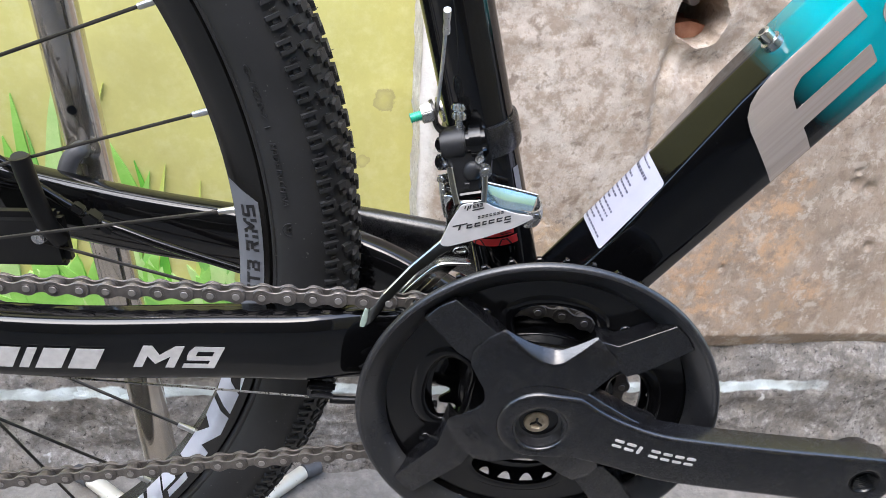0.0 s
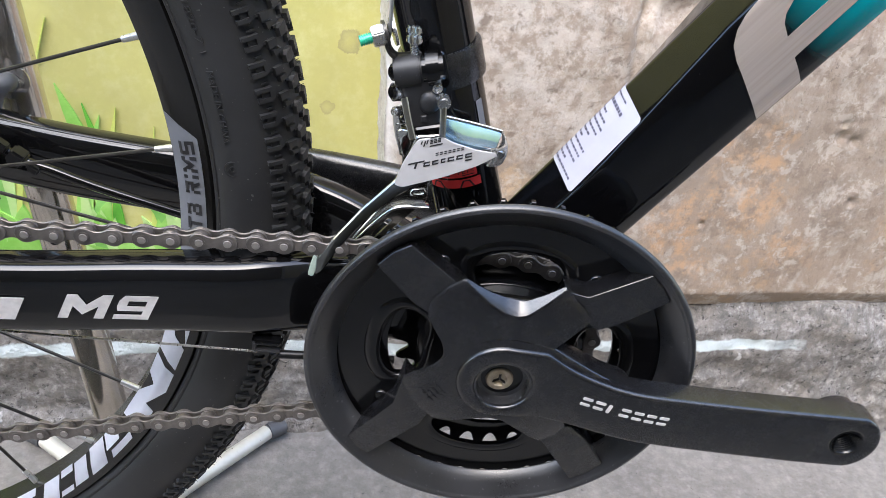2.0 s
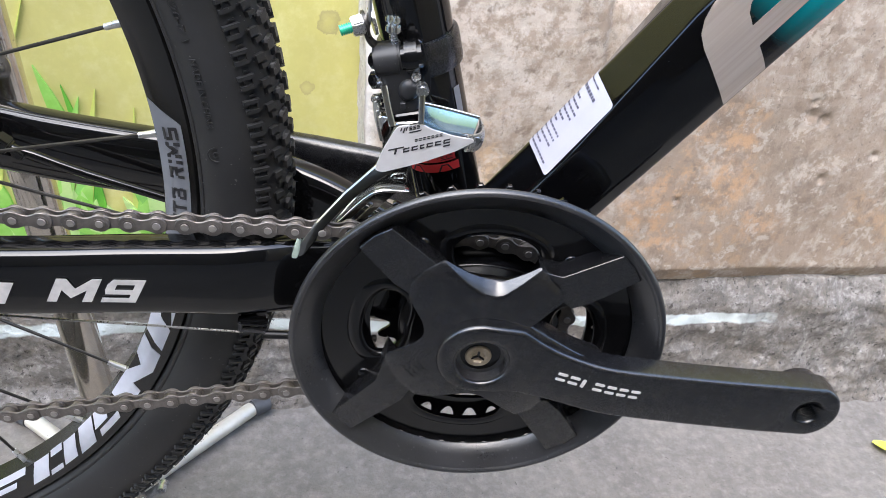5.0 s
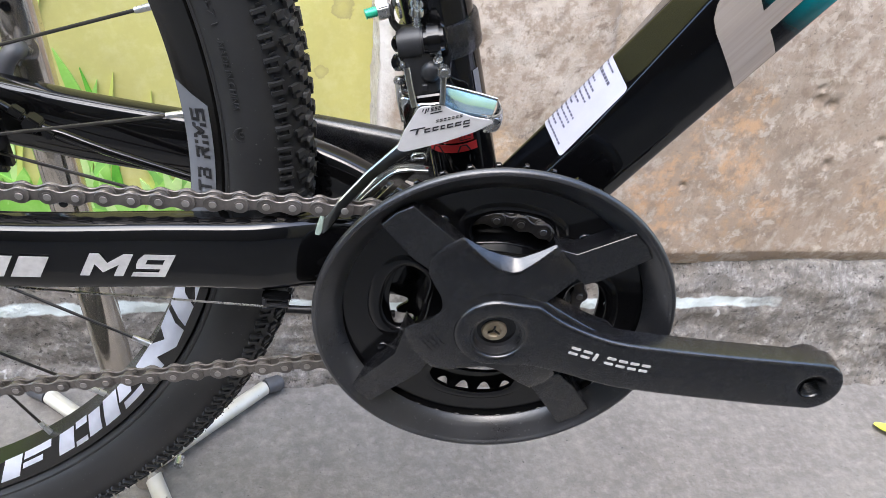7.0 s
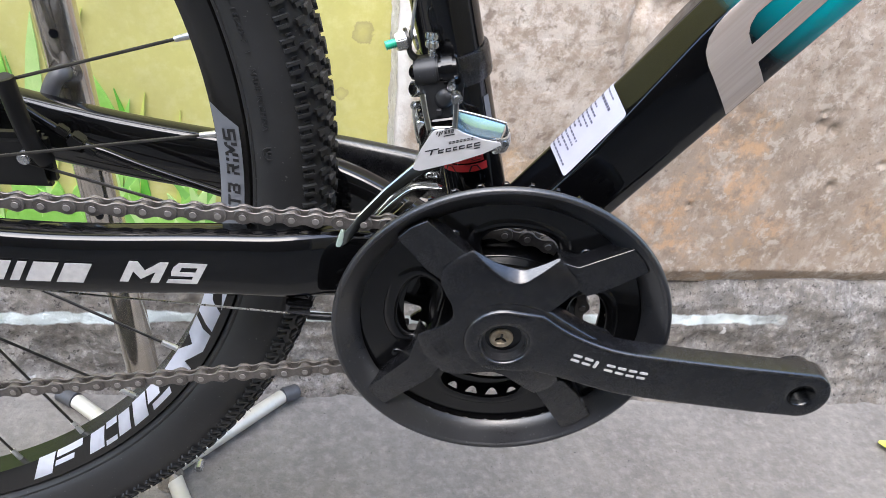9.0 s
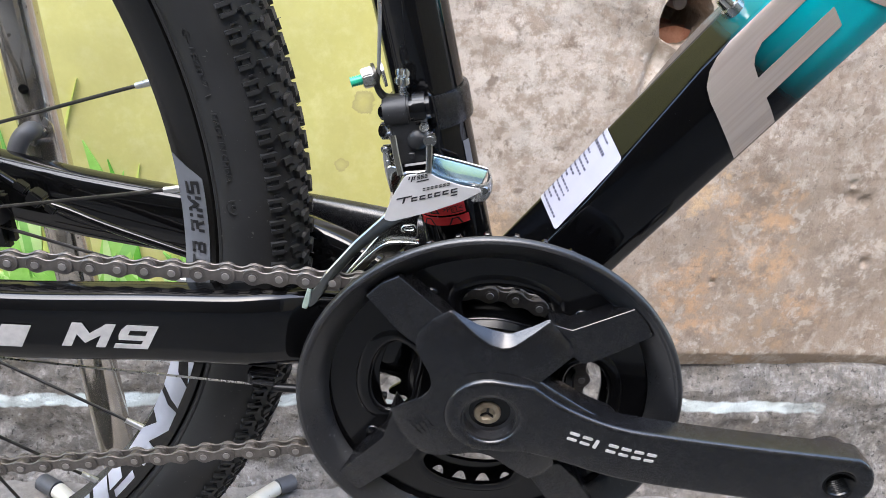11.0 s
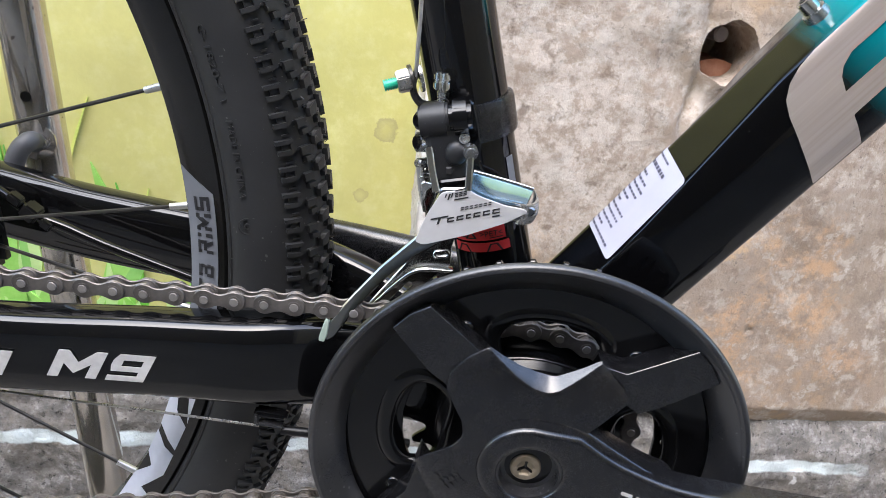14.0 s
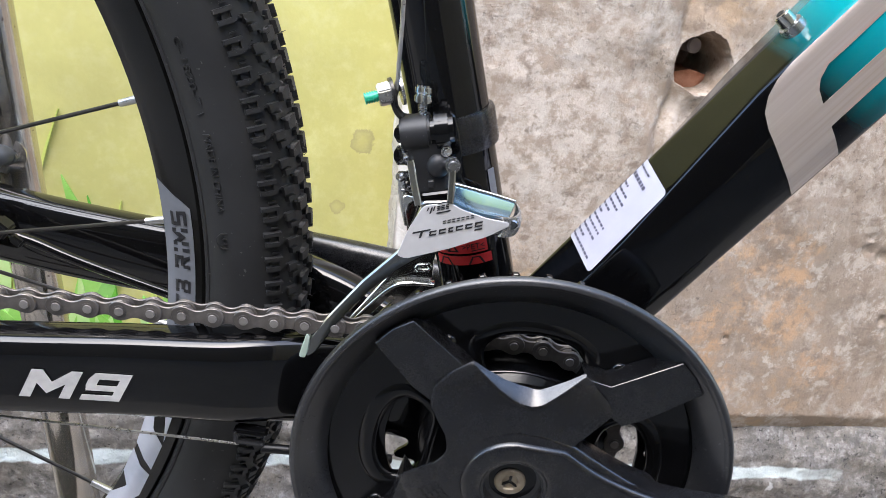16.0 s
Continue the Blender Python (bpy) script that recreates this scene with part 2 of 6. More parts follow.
def concrete_extra(n, l, sep, c):
    """An orange-brown patch over the hole and a greyer panel beside a ragged upright seam."""
    wob = math_node(n, l, "MULTIPLY", math_node(n, l, "SUBTRACT", noise_tex(n, l, 14, 5, 0.65), 0.5), 0.10)
    xx = math_node(n, l, "ADD", sep.outputs["X"], wob)
    dx, dz = math_node(n, l, "SUBTRACT", xx, 0.247), math_node(n, l, "SUBTRACT", sep.outputs["Z"], 0.592)
    d = math_node(n, l, "ADD", math_node(n, l, "ABSOLUTE", dx), math_node(n, l, "ABSOLUTE", dz))
    c = mix(n, l, ramp(n, l, math_node(n, l, "MULTIPLY", d, 10), [(0.35, 0.75), (0.75, 0.0)]), c, (0.50, 0.33, 0.18))
    cloud = math_node(n, l, "MULTIPLY", math_node(n, l, "SUBTRACT", noise_tex(n, l, 26, 8, 0.78), 0.5), 0.30)
    for px, pz, rad, col in ((0.46, 0.215, 0.15, (0.33, 0.240, 0.165)), (0.36, 0.205, 0.09, (0.38, 0.27, 0.185)), (0.42, 0.31, 0.14, (0.34, 0.260, 0.188)), (0.09, 0.44, 0.17, (0.59, 0.505, 0.428)), (0.295, 0.250, 0.056, (0.60, 0.345, 0.170)), (0.362, 0.335, 0.056, (0.62, 0.365, 0.185)), (0.372, 0.285, 0.050, (0.56, 0.335, 0.175)), (0.440, 0.240, 0.035, (0.58, 0.35, 0.19)), (0.280, 0.380, 0.028, (0.62, 0.42, 0.23)), (0.41, 0.20, 0.045, (0.42, 0.27, 0.15)), (0.476, 0.292, 0.050, (0.20, 0.160, 0.125)), (0.462, 0.372, 0.026, (0.22, 0.175, 0.135)), (0.215, 0.50, 0.035, (0.30, 0.235, 0.175)), (0.60, 0.26, 0.05, (0.50, 0.32, 0.18)), (0.10, 0.30, 0.05, (0.50, 0.34, 0.2))):
        ex, ez = math_node(n, l, "SUBTRACT", sep.outputs["X"], px), math_node(n, l, "SUBTRACT", sep.outputs["Z"], pz)
        dd = math_node(n, l, "SQRT", math_node(n, l, "ADD", math_node(n, l, "MULTIPLY", ex, ex), math_node(n, l, "MULTIPLY", ez, ez)))
        k = math_node(n, l, "DIVIDE", math_node(n, l, "ADD", dd, cloud), rad)
        c = mix(n, l, ramp(n, l, k, [(0.20, 0.82), (0.55, 0.45), (1.0, 0.0)]), c, col)
    fleck = ramp(n, l, noise_tex(n, l, 62, 6, 0.72), [(0.47, 0.0), (0.58, 0.80)])
    c = mix(n, l, fleck, c, (0.320, 0.243, 0.180))
    pale = ramp(n, l, noise_tex(n, l, 38, 6, 0.70, dist=0.3), [(0.52, 0.0), (0.64, 0.50)])
    c = mix(n, l, pale, c, (0.64, 0.585, 0.515))
    smut = ramp(n, l, noise_tex(n, l, 48, 5, 0.62, dist=0.2), [(0.57, 0.0), (0.66, 0.80)])
    c = mix(n, l, smut, c, (0.215, 0.160, 0.118))
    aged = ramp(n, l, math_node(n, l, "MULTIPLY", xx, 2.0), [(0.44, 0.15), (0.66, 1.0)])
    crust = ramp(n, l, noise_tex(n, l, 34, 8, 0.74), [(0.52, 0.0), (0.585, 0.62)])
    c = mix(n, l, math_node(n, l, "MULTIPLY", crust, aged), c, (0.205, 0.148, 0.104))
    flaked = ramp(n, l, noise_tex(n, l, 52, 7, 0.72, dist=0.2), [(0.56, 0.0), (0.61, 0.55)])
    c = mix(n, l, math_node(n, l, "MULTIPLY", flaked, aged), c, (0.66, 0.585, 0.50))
    grey = ramp(n, l, math_node(n, l, "ADD", math_node(n, l, "MULTIPLY", math_node(n, l, "SUBTRACT", xx, 0.215), 40), 0.5), [(0.0, 0.0), (1.0, 0.25)])
    c = mix(n, l, grey, c, (0.42, 0.33, 0.26))
    lime = ramp(n, l, math_node(n, l, "ADD", math_node(n, l, "MULTIPLY", sep.outputs["X"], 22), math_node(n, l, "MULTIPLY", noise_tex(n, l, 45, 5, 0.7), 0.5)), [(0.22, 0.85), (0.52, 0.0)])
    return mix(n, l, lime, c, (0.78, 0.75, 0.70))


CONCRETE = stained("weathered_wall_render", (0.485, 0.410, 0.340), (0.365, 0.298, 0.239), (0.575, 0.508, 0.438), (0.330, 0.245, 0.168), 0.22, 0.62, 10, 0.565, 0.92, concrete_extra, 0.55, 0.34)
PLINTH = stained("rough_cement_plinth", (0.300, 0.276, 0.250), (0.165, 0.148, 0.132), (0.42, 0.390, 0.358), (0.22, 0.185, 0.145), -0.2, 0.5, 11, 0.585, 0.95, plinth_extra, 0.7, 0.6)
FLOOR = stained("worn_cement_floor", (0.210, 0.192, 0.172), (0.145, 0.131, 0.117), (0.260, 0.238, 0.214), (0.26, 0.238, 0.210), -1.0, 1.0, 6, 0.64, 0.80, None, 0.40, 0.45)
YELLOW = stained("yellow_wall_paint", (0.63, 0.593, 0.215), (0.57, 0.535, 0.180), (0.65, 0.62, 0.262), (0.49, 0.445, 0.168), -1.0, 1.5, 5, 0.735, 0.6, yellow_extra, 0.10, 0.07)
BROKEN = stained("chipped_plaster_edge", (0.78, 0.75, 0.70), (0.62, 0.58, 0.52), (0.84, 0.82, 0.79), (0.45, 0.36, 0.26), 0.0, 0.8, 18, 0.60, 0.9, None, 0.5, 1.0)
PLAIN = stained("plain_far_wall", (0.46, 0.40, 0.35), (0.38, 0.33, 0.29), (0.50, 0.45, 0.40), (0.36, 0.29, 0.23), 0.0, 2.0, 2, 0.7, 0.9)


def grass_paint(name, a, b_col):
    m, n, l, b = principled(name)
    c = mix(n, l, ramp(n, l, noise_tex(n, l, 28, 5, 0.65), [(0.35, 0.0), (0.65, 1.0)]), a, b_col)
    l.new(c, b.inputs["Base Color"])
    b.inputs["Roughness"].default_value = 0.6
    bump(n, l, b, noise_tex(n, l, 190, 3, 0.7), 0.4, 0.002)
    return m


GRASS = [grass_paint("bright_green_wall_paint", (0.24, 0.55, 0.08), (0.38, 0.68, 0.16)),
         grass_paint("mid_green_wall_paint", (0.08, 0.36, 0.03), (0.18, 0.52, 0.05)),
         grass_paint("pale_green_wall_paint", (0.42, 0.66, 0.22), (0.56, 0.74, 0.30)),
         grass_paint("faded_green_wall_paint", (0.50, 0.62, 0.15), (0.62, 0.66, 0.16)),
         grass_paint("leaf_green_wall_paint", (0.18, 0.46, 0.08), (0.28, 0.58, 0.14))]


# ---------------------------------------------------------------- building helpers
def link(name, bm, mat, parent=None, label="", smooth=True):
    me = bpy.data.meshes.new(name)
    bm.normal_update()
    bm.to_mesh(me)
    bm.free()
    me.materials.append(mat)
    if smooth:
        for p in me.polygons:
            p.use_smooth = True
        me.set_sharp_from_angle(angle=radians(38))
    ob = new(name, me)
    ob.parent = parent
    if label:
        ob["label"] = label
    return ob


def part(name, bm, material, parent, label=""):
    return link(name, bm, material, parent, label)


def share(name, ob, m, parent):
    """Another object on ob's mesh, at the pose m under parent."""
    o = new(name, ob.data)
    o.parent, o.matrix_basis = parent, m
    return o


def graded(lo, a, b, hi, step, far):
    mid = list(np.arange(a, b, step)) + [b]
    left = list(np.linspace(lo, a, far, endpoint=False)) if lo < a else []
    right = list(np.linspace(b, hi, far + 1)[1:]) if hi > b else []
    return left + mid + right


def around(values, c, half, step=0.0011):
    """The same values, closer together round c."""
    return sorted([v for v in values if abs(v - c) > half] + list(np.arange(c - half, c + half, step)))


def sheet(us, vs, place):
    """A grid of points place(u, v), as one sheet."""
    bm = bmesh.new()
    rows = [[bm.verts.new(place(u, v)) for v in vs] for u in us]
    for i in range(len(us) - 1):
        for j in range(len(vs) - 1):
            bm.faces.new((rows[i][j], rows[i + 1][j], rows[i + 1][j + 1], rows[i][j + 1]))
    return bm


def fbm(x, y, z, octaves=4):
    return noise.fractal(Vector((x, y, z)), 0.9, 2.1, octaves)


# ---------------------------------------------------------------- the place
def floor_point(x, y):
    near = 1.0 if abs(x) < 1.2 and -0.6 < y < 0.5 else 0.0
    return (x, y, near * 0.0012 * fbm(x * 9, y * 9, 1.0))


floor = link("ground", sheet(graded(-60, -0.6, 1.1, 60, 0.012, 6), graded(-60, -0.1, 0.40, 60, 0.012, 6), floor_point), FLOOR)
tagged(floor, "worn grey cement floor at the foot of the wall", "floor", kind="structure")

# Sheet added out of view, darker than the floor, for the tubes to reflect.
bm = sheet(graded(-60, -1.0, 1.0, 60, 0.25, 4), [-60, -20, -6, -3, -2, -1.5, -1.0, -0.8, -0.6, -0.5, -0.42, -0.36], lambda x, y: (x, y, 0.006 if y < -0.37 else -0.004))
tagged(link("road", bm, DARK_GROUND), "unseen darker ground sheet added in front for the reflections", "road", kind="structure")
PLINTH_TOP = 0.168


def plinth_point(x, s):
    """s runs from the foot (0) to the top edge (1) and back to the wall (1.5)."""
    y0, y1 = 0.285 - 0.055 * x, 0.300 - 0.055 * x
    if s <= 1:
        z = s * PLINTH_TOP
        y = y0 + (y1 - y0) * s + 0.014 * max(0, s - 0.82) / 0.18 + 0.010 * max(0, 0.14 - s) / 0.14 * -1
    else:
        z, y = PLINTH_TOP + 0.010 * (s - 1), y1 + 0.014 + 0.16 * (s - 1)
    near = 1.0 if abs(x) < 1.5 else 0.2
    k = near * (0.010 * fbm(x * 14, z * 18, 3.1) + 0.0035 * fbm(x * 60, z * 70, 7.7, 3))
    return (x, y - k * 0.7, z + 0.25 * k - 0.004 * (s == 0))


plinth = link("plinth", sheet(graded(-8, -0.55, 0.95, 8, 0.005, 8), list(np.linspace(0, 1, 42)) + list(np.linspace(1.02, 1.9, 14)), plinth_point), PLINTH)
tagged(plinth, "rough grey cement plinth with a worn white painted line", "plinth", kind="structure")

HOLE = (0.2330, 0.5225)


def edge_x(z):
    """The broken end of the rendered wall leans a little."""
    return -0.0105 - 0.0725 * (min(z, 0.7) - 0.44) + 0.0015 * fbm(z * 22, 4.0, 1.0)


def concrete_point(x, z):
    d = math.hypot((x - HOLE[0]) / 0.0228, (z - HOLE[1]) / 0.0235) + 0.16 * fbm(x * 45, z * 45, 2.2, 3)
    deep = 0.075 * min(1.0, max(0.0, (1.08 - d) / 0.12))
    rim = 0.006 * math.exp(-((d - 1.9) / 0.7) ** 2) * (0.3 + 0.7 * min(1.0, max(0.0, (HOLE[1] + 0.03 - z) / 0.05)))
    seam = 0.006 * math.exp(-((x - 0.212 - 0.010 * fbm(z * 9, 1, 1)) / 0.006) ** 2) * (0.3 + 0.7 * min(1.0, max(0.0, (0.66 - z) / 0.08)))
    for px, pz, pr in ((0.455, 0.372, 0.007), (0.470, 0.367, 0.006), (0.452, 0.385, 0.004), (0.498, 0.300, 0.005), (0.33, 0.27, 0.003), (0.55, 0.33, 0.005)):
        deep += 0.0032 * math.exp(-(((x - px) / pr) ** 2 + ((z - pz) / pr) ** 2) ** 2)
    near = 1.0 if x < 1.2 and z < 1.0 else 0.3
    k = near * (0.0035 * fbm(x * 6, z * 6, 0.3) + 0.0005 * fbm(x * 80, z * 80, 5.5, 3))
    edge = 0.012 * max(0.0, (0.012 - x) / 0.024) if x < 0.012 else 0.0
    foot = 0.010 * max(0.0, (0.185 - z) / 0.02)
    return (x + (edge_x(z) + 0.012) * max(0.0, 1 - (x + 0.012) / 0.06), 0.279 - k + deep + rim + seam + edge + foot, z)


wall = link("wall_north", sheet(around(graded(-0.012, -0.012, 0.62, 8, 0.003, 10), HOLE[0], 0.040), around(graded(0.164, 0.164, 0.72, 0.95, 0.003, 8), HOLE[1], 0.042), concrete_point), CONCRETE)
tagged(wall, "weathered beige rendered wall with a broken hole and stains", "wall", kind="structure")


def return_point(y, z):
    k = 0.0015 * fbm(y * 30, z * 22, 9.0) + 0.0015 * fbm(y * 90, z * 90, 2.0, 3)
    xe = edge_x(z)
    f = (y - 0.285) / 0.06
    return (xe + k * min(1, f * 4), y + (0.006 if f == 0 else 0), z)


edge = link("wall_end", sheet(list(np.linspace(0.285, 0.345, 14)), graded(0.164, 0.164, 0.80, 0.95, 0.005, 6), return_point), BROKEN)
tagged(edge, "chipped whitish plaster edge of the rendered wall", "wall edge", kind="structure")


def yellow_point(x, z):
    k = 0.0022 * fbm(x * 8, z * 8, 6.6) + 0.0006 * fbm(x * 60, z * 60, 1.5, 2)
    return (x, 0.336 - k, z)


yellow = link("wall_west", sheet(graded(-8, -0.65, 0.02, 0.02, 0.010, 8), graded(0.10, 0.10, 0.80, 0.95, 0.010, 6), yellow_point), YELLOW)
tagged(yellow, "yellow painted wall with faint water stains", "wall", kind="structure")


def upper_point(x, z):
    return (x, 0.279 - 0.004 * fbm(x * 5, z * 5, 6.6), z)


upper = link("wall_upper", sheet(list(np.linspace(-8, 8, 60)), list(np.linspace(0.94, 2.6, 10)), upper_point), YELLOW)
tagged(upper, "upper part of the yellow painted wall", "wall", kind="structure")
bm = bmesh.new()
bmesh.ops.create_cube(bm, size=1, matrix=Matrix.Translation((0, 0.60, 1.3)) @ Matrix.Diagonal((16, 0.36, 2.6, 1)))
tagged(link("wall_core", bm, PLAIN, smooth=False), "masonry behind the wall faces", "wall", kind="structure")
# Walls added out of view: dark and pale reflections for the tubes, less sky.
for name, x0, x1, y, skin, label in (("unseen_wall_dark", -8.0, 0.30, -1.9, DARK_WALL, "plain dark brown wall across the lane"), ("unseen_wall_pale", 0.30, 8.0, -1.7, PLAIN, "plain pale wall across the lane")):
    bm = bmesh.new()
    bmesh.ops.create_cube(bm, size=1, matrix=Matrix.Translation(((x0 + x1) / 2, y, 1.3)) @ Matrix.Diagonal((x1 - x0, 0.2, 2.6, 1)))
    tagged(link(name, bm, skin, smooth=False), label, "wall", kind="structure")


def blade(x, z, height, width, lean, curl, mat, i):
    """One painted blade of grass: a tapered bent stroke that lies on the wall."""
    bm = bmesh.new()
    pts = []
    for k in range(9):
        s = k / 8
        w = width * (0.55 + 0.9 * s) * (1 - s) ** 0.75 * 1.2
        cx, cz = x + lean * s + curl * s * s, z + height * s - abs(curl) * 0.35 * s * s
        pts.append((cx, cz, max(w, 0.0004)))
    y = 0.3330 - 0.00001 * i
    a = [bm.verts.new((cx - w / 2, y, cz)) for cx, cz, w in pts]
    b = [bm.verts.new((cx + w / 2, y, cz)) for cx, cz, w in pts]
    for k in range(8):
        bm.faces.new((a[k], b[k], b[k + 1], a[k + 1]))
    r = bmesh.ops.extrude_face_region(bm, geom=bm.faces[:])
    bmesh.ops.translate(bm, verts=[v for v in r["geom"] if isinstance(v, bmesh.types.BMVert)], vec=(0, 0.004, 0))
    return link("grass_blade", bm, mat, yellow)


for i, (tx, tz, bx, w, m) in enumerate(((-0.358, 0.402, -0.346, 0.020, 0), (-0.324, 0.410, -0.336, 0.026, 2), (-0.281, 0.368, -0.236, 0.026, 0), (-0.261, 0.348, -0.232, 0.012, 1), (-0.234, 0.343, -0.252, 0.011, 3), (-0.248, 0.337, -0.275, 0.020, 0),
                                      (-0.219, 0.319, -0.270, 0.020, 4), (-0.203, 0.325, -0.208, 0.007, 3), (-0.282, 0.424, -0.330, 0.006, 3), (-0.349, 0.370, -0.330, 0.010, 4), (-0.369, 0.365, -0.345, 0.028, 0), (-0.390, 0.385, -0.378, 0.022, 2), (-0.43, 0.395, -0.44, 0.02, 0))):
    blade(bx, 0.165, tz - 0.165, w, (tx - bx) * 0.4, (tx - bx) * 0.6, GRASS[m], i)
rnd = random.Random(7)
for i in range(190):
    x = rnd.uniform(-0.72, -0.155)
    tall = rnd.random() < 0.10
    h = rnd.uniform(0.10, 0.14) if tall else rnd.uniform(0.035, 0.095)
    blade(x, 0.165, h, rnd.uniform(0.014, 0.030), rnd.uniform(-0.03, 0.03), rnd.uniform(-0.03, 0.03), GRASS[rnd.choice((0, 0, 0, 4, 2, 2) if not tall else (0, 0, 2, 3))], i + 12)
for i, (x, h, lean) in enumerate(((-0.115, 0.05, 0.02), (-0.10, 0.07, 0.012), (-0.088, 0.04, 0.02), (-0.05, 0.03, 0.01))):
    blade(x, 0.235 + 0.01 * i, h, 0.006, lean, 0.01, GRASS[3], i + 210)

# pipe stub and a broken brick inside the hole of the wall
bm = bmesh.new()
bmesh.ops.create_cone(bm, cap_ends=True, segments=24, radius1=0.0066, radius2=0.0066, depth=0.04, matrix=Matrix.Translation((0.2365, 0.330, 0.534)) @ Euler((radians(90), 0, 0)).to_matrix().to_4x4())
bmesh.ops.bevel(bm, geom=[e for e in bm.edges if e.calc_face_angle(0) > 1], offset=0.0012, segments=2, affect="EDGES")
tagged(link("pipe_stub", bm, PIPE), "grey plastic pipe end inside the wall hole", "pipe")
bm = bmesh.new()
bmesh.ops.create_cube(bm, size=1, matrix=Matrix.Translation((0.2360, 0.336, 0.503)) @ Matrix.Diagonal((0.040, 0.05, 0.018, 1)))
bmesh.ops.subdivide_edges(bm, edges=bm.edges[:], cuts=5, use_grid_fill=True)
for v in bm.verts:
    v.co += 0.005 * noise.noise_vector(v.co * 60)
tagged(link("brick_fragment", bm, BRICK), "broken reddish brick inside the wall hole", "brick")

# fallen leaf on the floor
bm = bmesh.new()
for i in range(13):
    s = i / 12
    w = 0.009 * math.sin(math.pi * min(1, s * 0.93 + 0.05)) ** 0.8
    cx, cy = 0.034 * s, 0.012 * s * s
    for k in (-1, 0, 1):
        bm.verts.new((cx, cy + k * w, 0.002 + 0.003 * abs(k) + 0.003 * math.sin(s * 3)))
bm.verts.ensure_lookup_table()
for i in range(12):
    for k in (0, 1):
        bm.faces.new([bm.verts[j] for j in (i * 3 + k, i * 3 + 3 + k, i * 3 + 4 + k, i * 3 + 1 + k)])
r = bmesh.ops.extrude_face_region(bm, geom=bm.faces[:])
bmesh.ops.translate(bm, verts=[v for v in r["geom"] if isinstance(v, bmesh.types.BMVert)], vec=(0, 0, 0.0007))
leaf = link("leaf", bm, LEAF)
leaf.matrix_world = pose(0.630, 0.169, 0.0, 0, 0, -62)
tagged(leaf, "small fallen yellow-green leaf on the cement floor", "leaf")


# ---------------------------------------------------------------- mesh tools
def lathe(profile, centre=(0, 0), seg=96, closed=True, bm=None):
    """Turns a profile of (radius, y) round an axis along y through centre (x, z)."""
    bm = bm or bmesh.new()
    loops = []
    for i in range(seg):
        a = 2 * math.pi * i / seg
        loops.append([bm.verts.new((centre[0] + r * math.cos(a), y, centre[1] + r * math.sin(a))) for r, y in profile])
    m = len(profile)
    for i in range(seg):
        p, q = loops[i], loops[(i + 1) % seg]
        for j in range(m if closed else m - 1):
            k = (j + 1) % m
            bm.faces.new((p[j], p[k], q[k], q[j]))
    bmesh.ops.recalc_face_normals(bm, faces=bm.faces[:])
    return bm


def rod(p0, p1, r0, r1=None, seg=16, bm=None, cap=True):
    bm = bm or bmesh.new()
    p0, p1 = Vector(p0), Vector(p1)
    d = p1 - p0
    m = Matrix.Translation((p0 + p1) / 2) @ d.to_track_quat("Z", "Y").to_matrix().to_4x4()
    bmesh.ops.create_cone(bm, cap_ends=cap, segments=seg, radius1=r0, radius2=r0 if r1 is None else r1, depth=d.length, matrix=m)
    return bm


def smooth_path(pts, n=8):
    """Catmull-Rom through the points."""
    P = [Vector(p) for p in pts]
    P = [P[0] * 2 - P[1]] + P + [P[-1] * 2 - P[-2]]
    out = []
    for i in range(1, len(P) - 2):
        for k in range(n):
            t = k / n
            out.append(0.5 * (2 * P[i] + (P[i + 1] - P[i - 1]) * t + (2 * P[i - 1] - 5 * P[i] + 4 * P[i + 1] - P[i + 2]) * t * t + (3 * P[i] - P[i - 1] - 3 * P[i + 1] + P[i + 2]) * t ** 3))
    return out + [P[-2]]


def sweep(path, section, up=(0, 0, 1), bm=None, cap=True):
    """Sweeps section(s), a loop of (side, up) offsets, along the path."""
    bm = bm or bmesh.new()
    up, loops, n = Vector(up), [], len(path)
    for i, p in enumerate(path):
        t = (path[min(i + 1, n - 1)] - path[max(i - 1, 0)]).normalized()
        side = t.cross(up).normalized()
        u = side.cross(t)
        loops.append([bm.verts.new(p + side * a + u * b) for a, b in section(i / (n - 1))])
    m = len(loops[0])
    for i in range(n - 1):
        for j in range(m):
            k = (j + 1) % m
            bm.faces.new((loops[i][j], loops[i][k], loops[i + 1][k], loops[i + 1][j]))
    if cap:
        bm.faces.new(loops[0]), bm.faces.new(loops[-1][::-1])
    bmesh.ops.recalc_face_normals(bm, faces=bm.faces[:])
    return bm


def circle(r, n=16):
    return [(r * math.cos(2 * math.pi * k / n), r * math.sin(2 * math.pi * k / n)) for k in range(n)]


def superellipse(a, b, e=2.6, n=28):
    out = []
    for k in range(n):
        t = 2 * math.pi * k / n
        c, s = math.cos(t), math.sin(t)
        out.append((a * math.copysign(abs(c) ** (2 / e), c), b * math.copysign(abs(s) ** (2 / e), s)))
    return out


def wire(pts, r, seg=10, n=8, bm=None):
    return sweep(smooth_path(pts, n), lambda s: circle(r, seg), bm=bm)


def area(loop):
    return sum(loop[i - 1][0] * loop[i][1] - loop[i][0] * loop[i - 1][1] for i in range(len(loop))) / 2


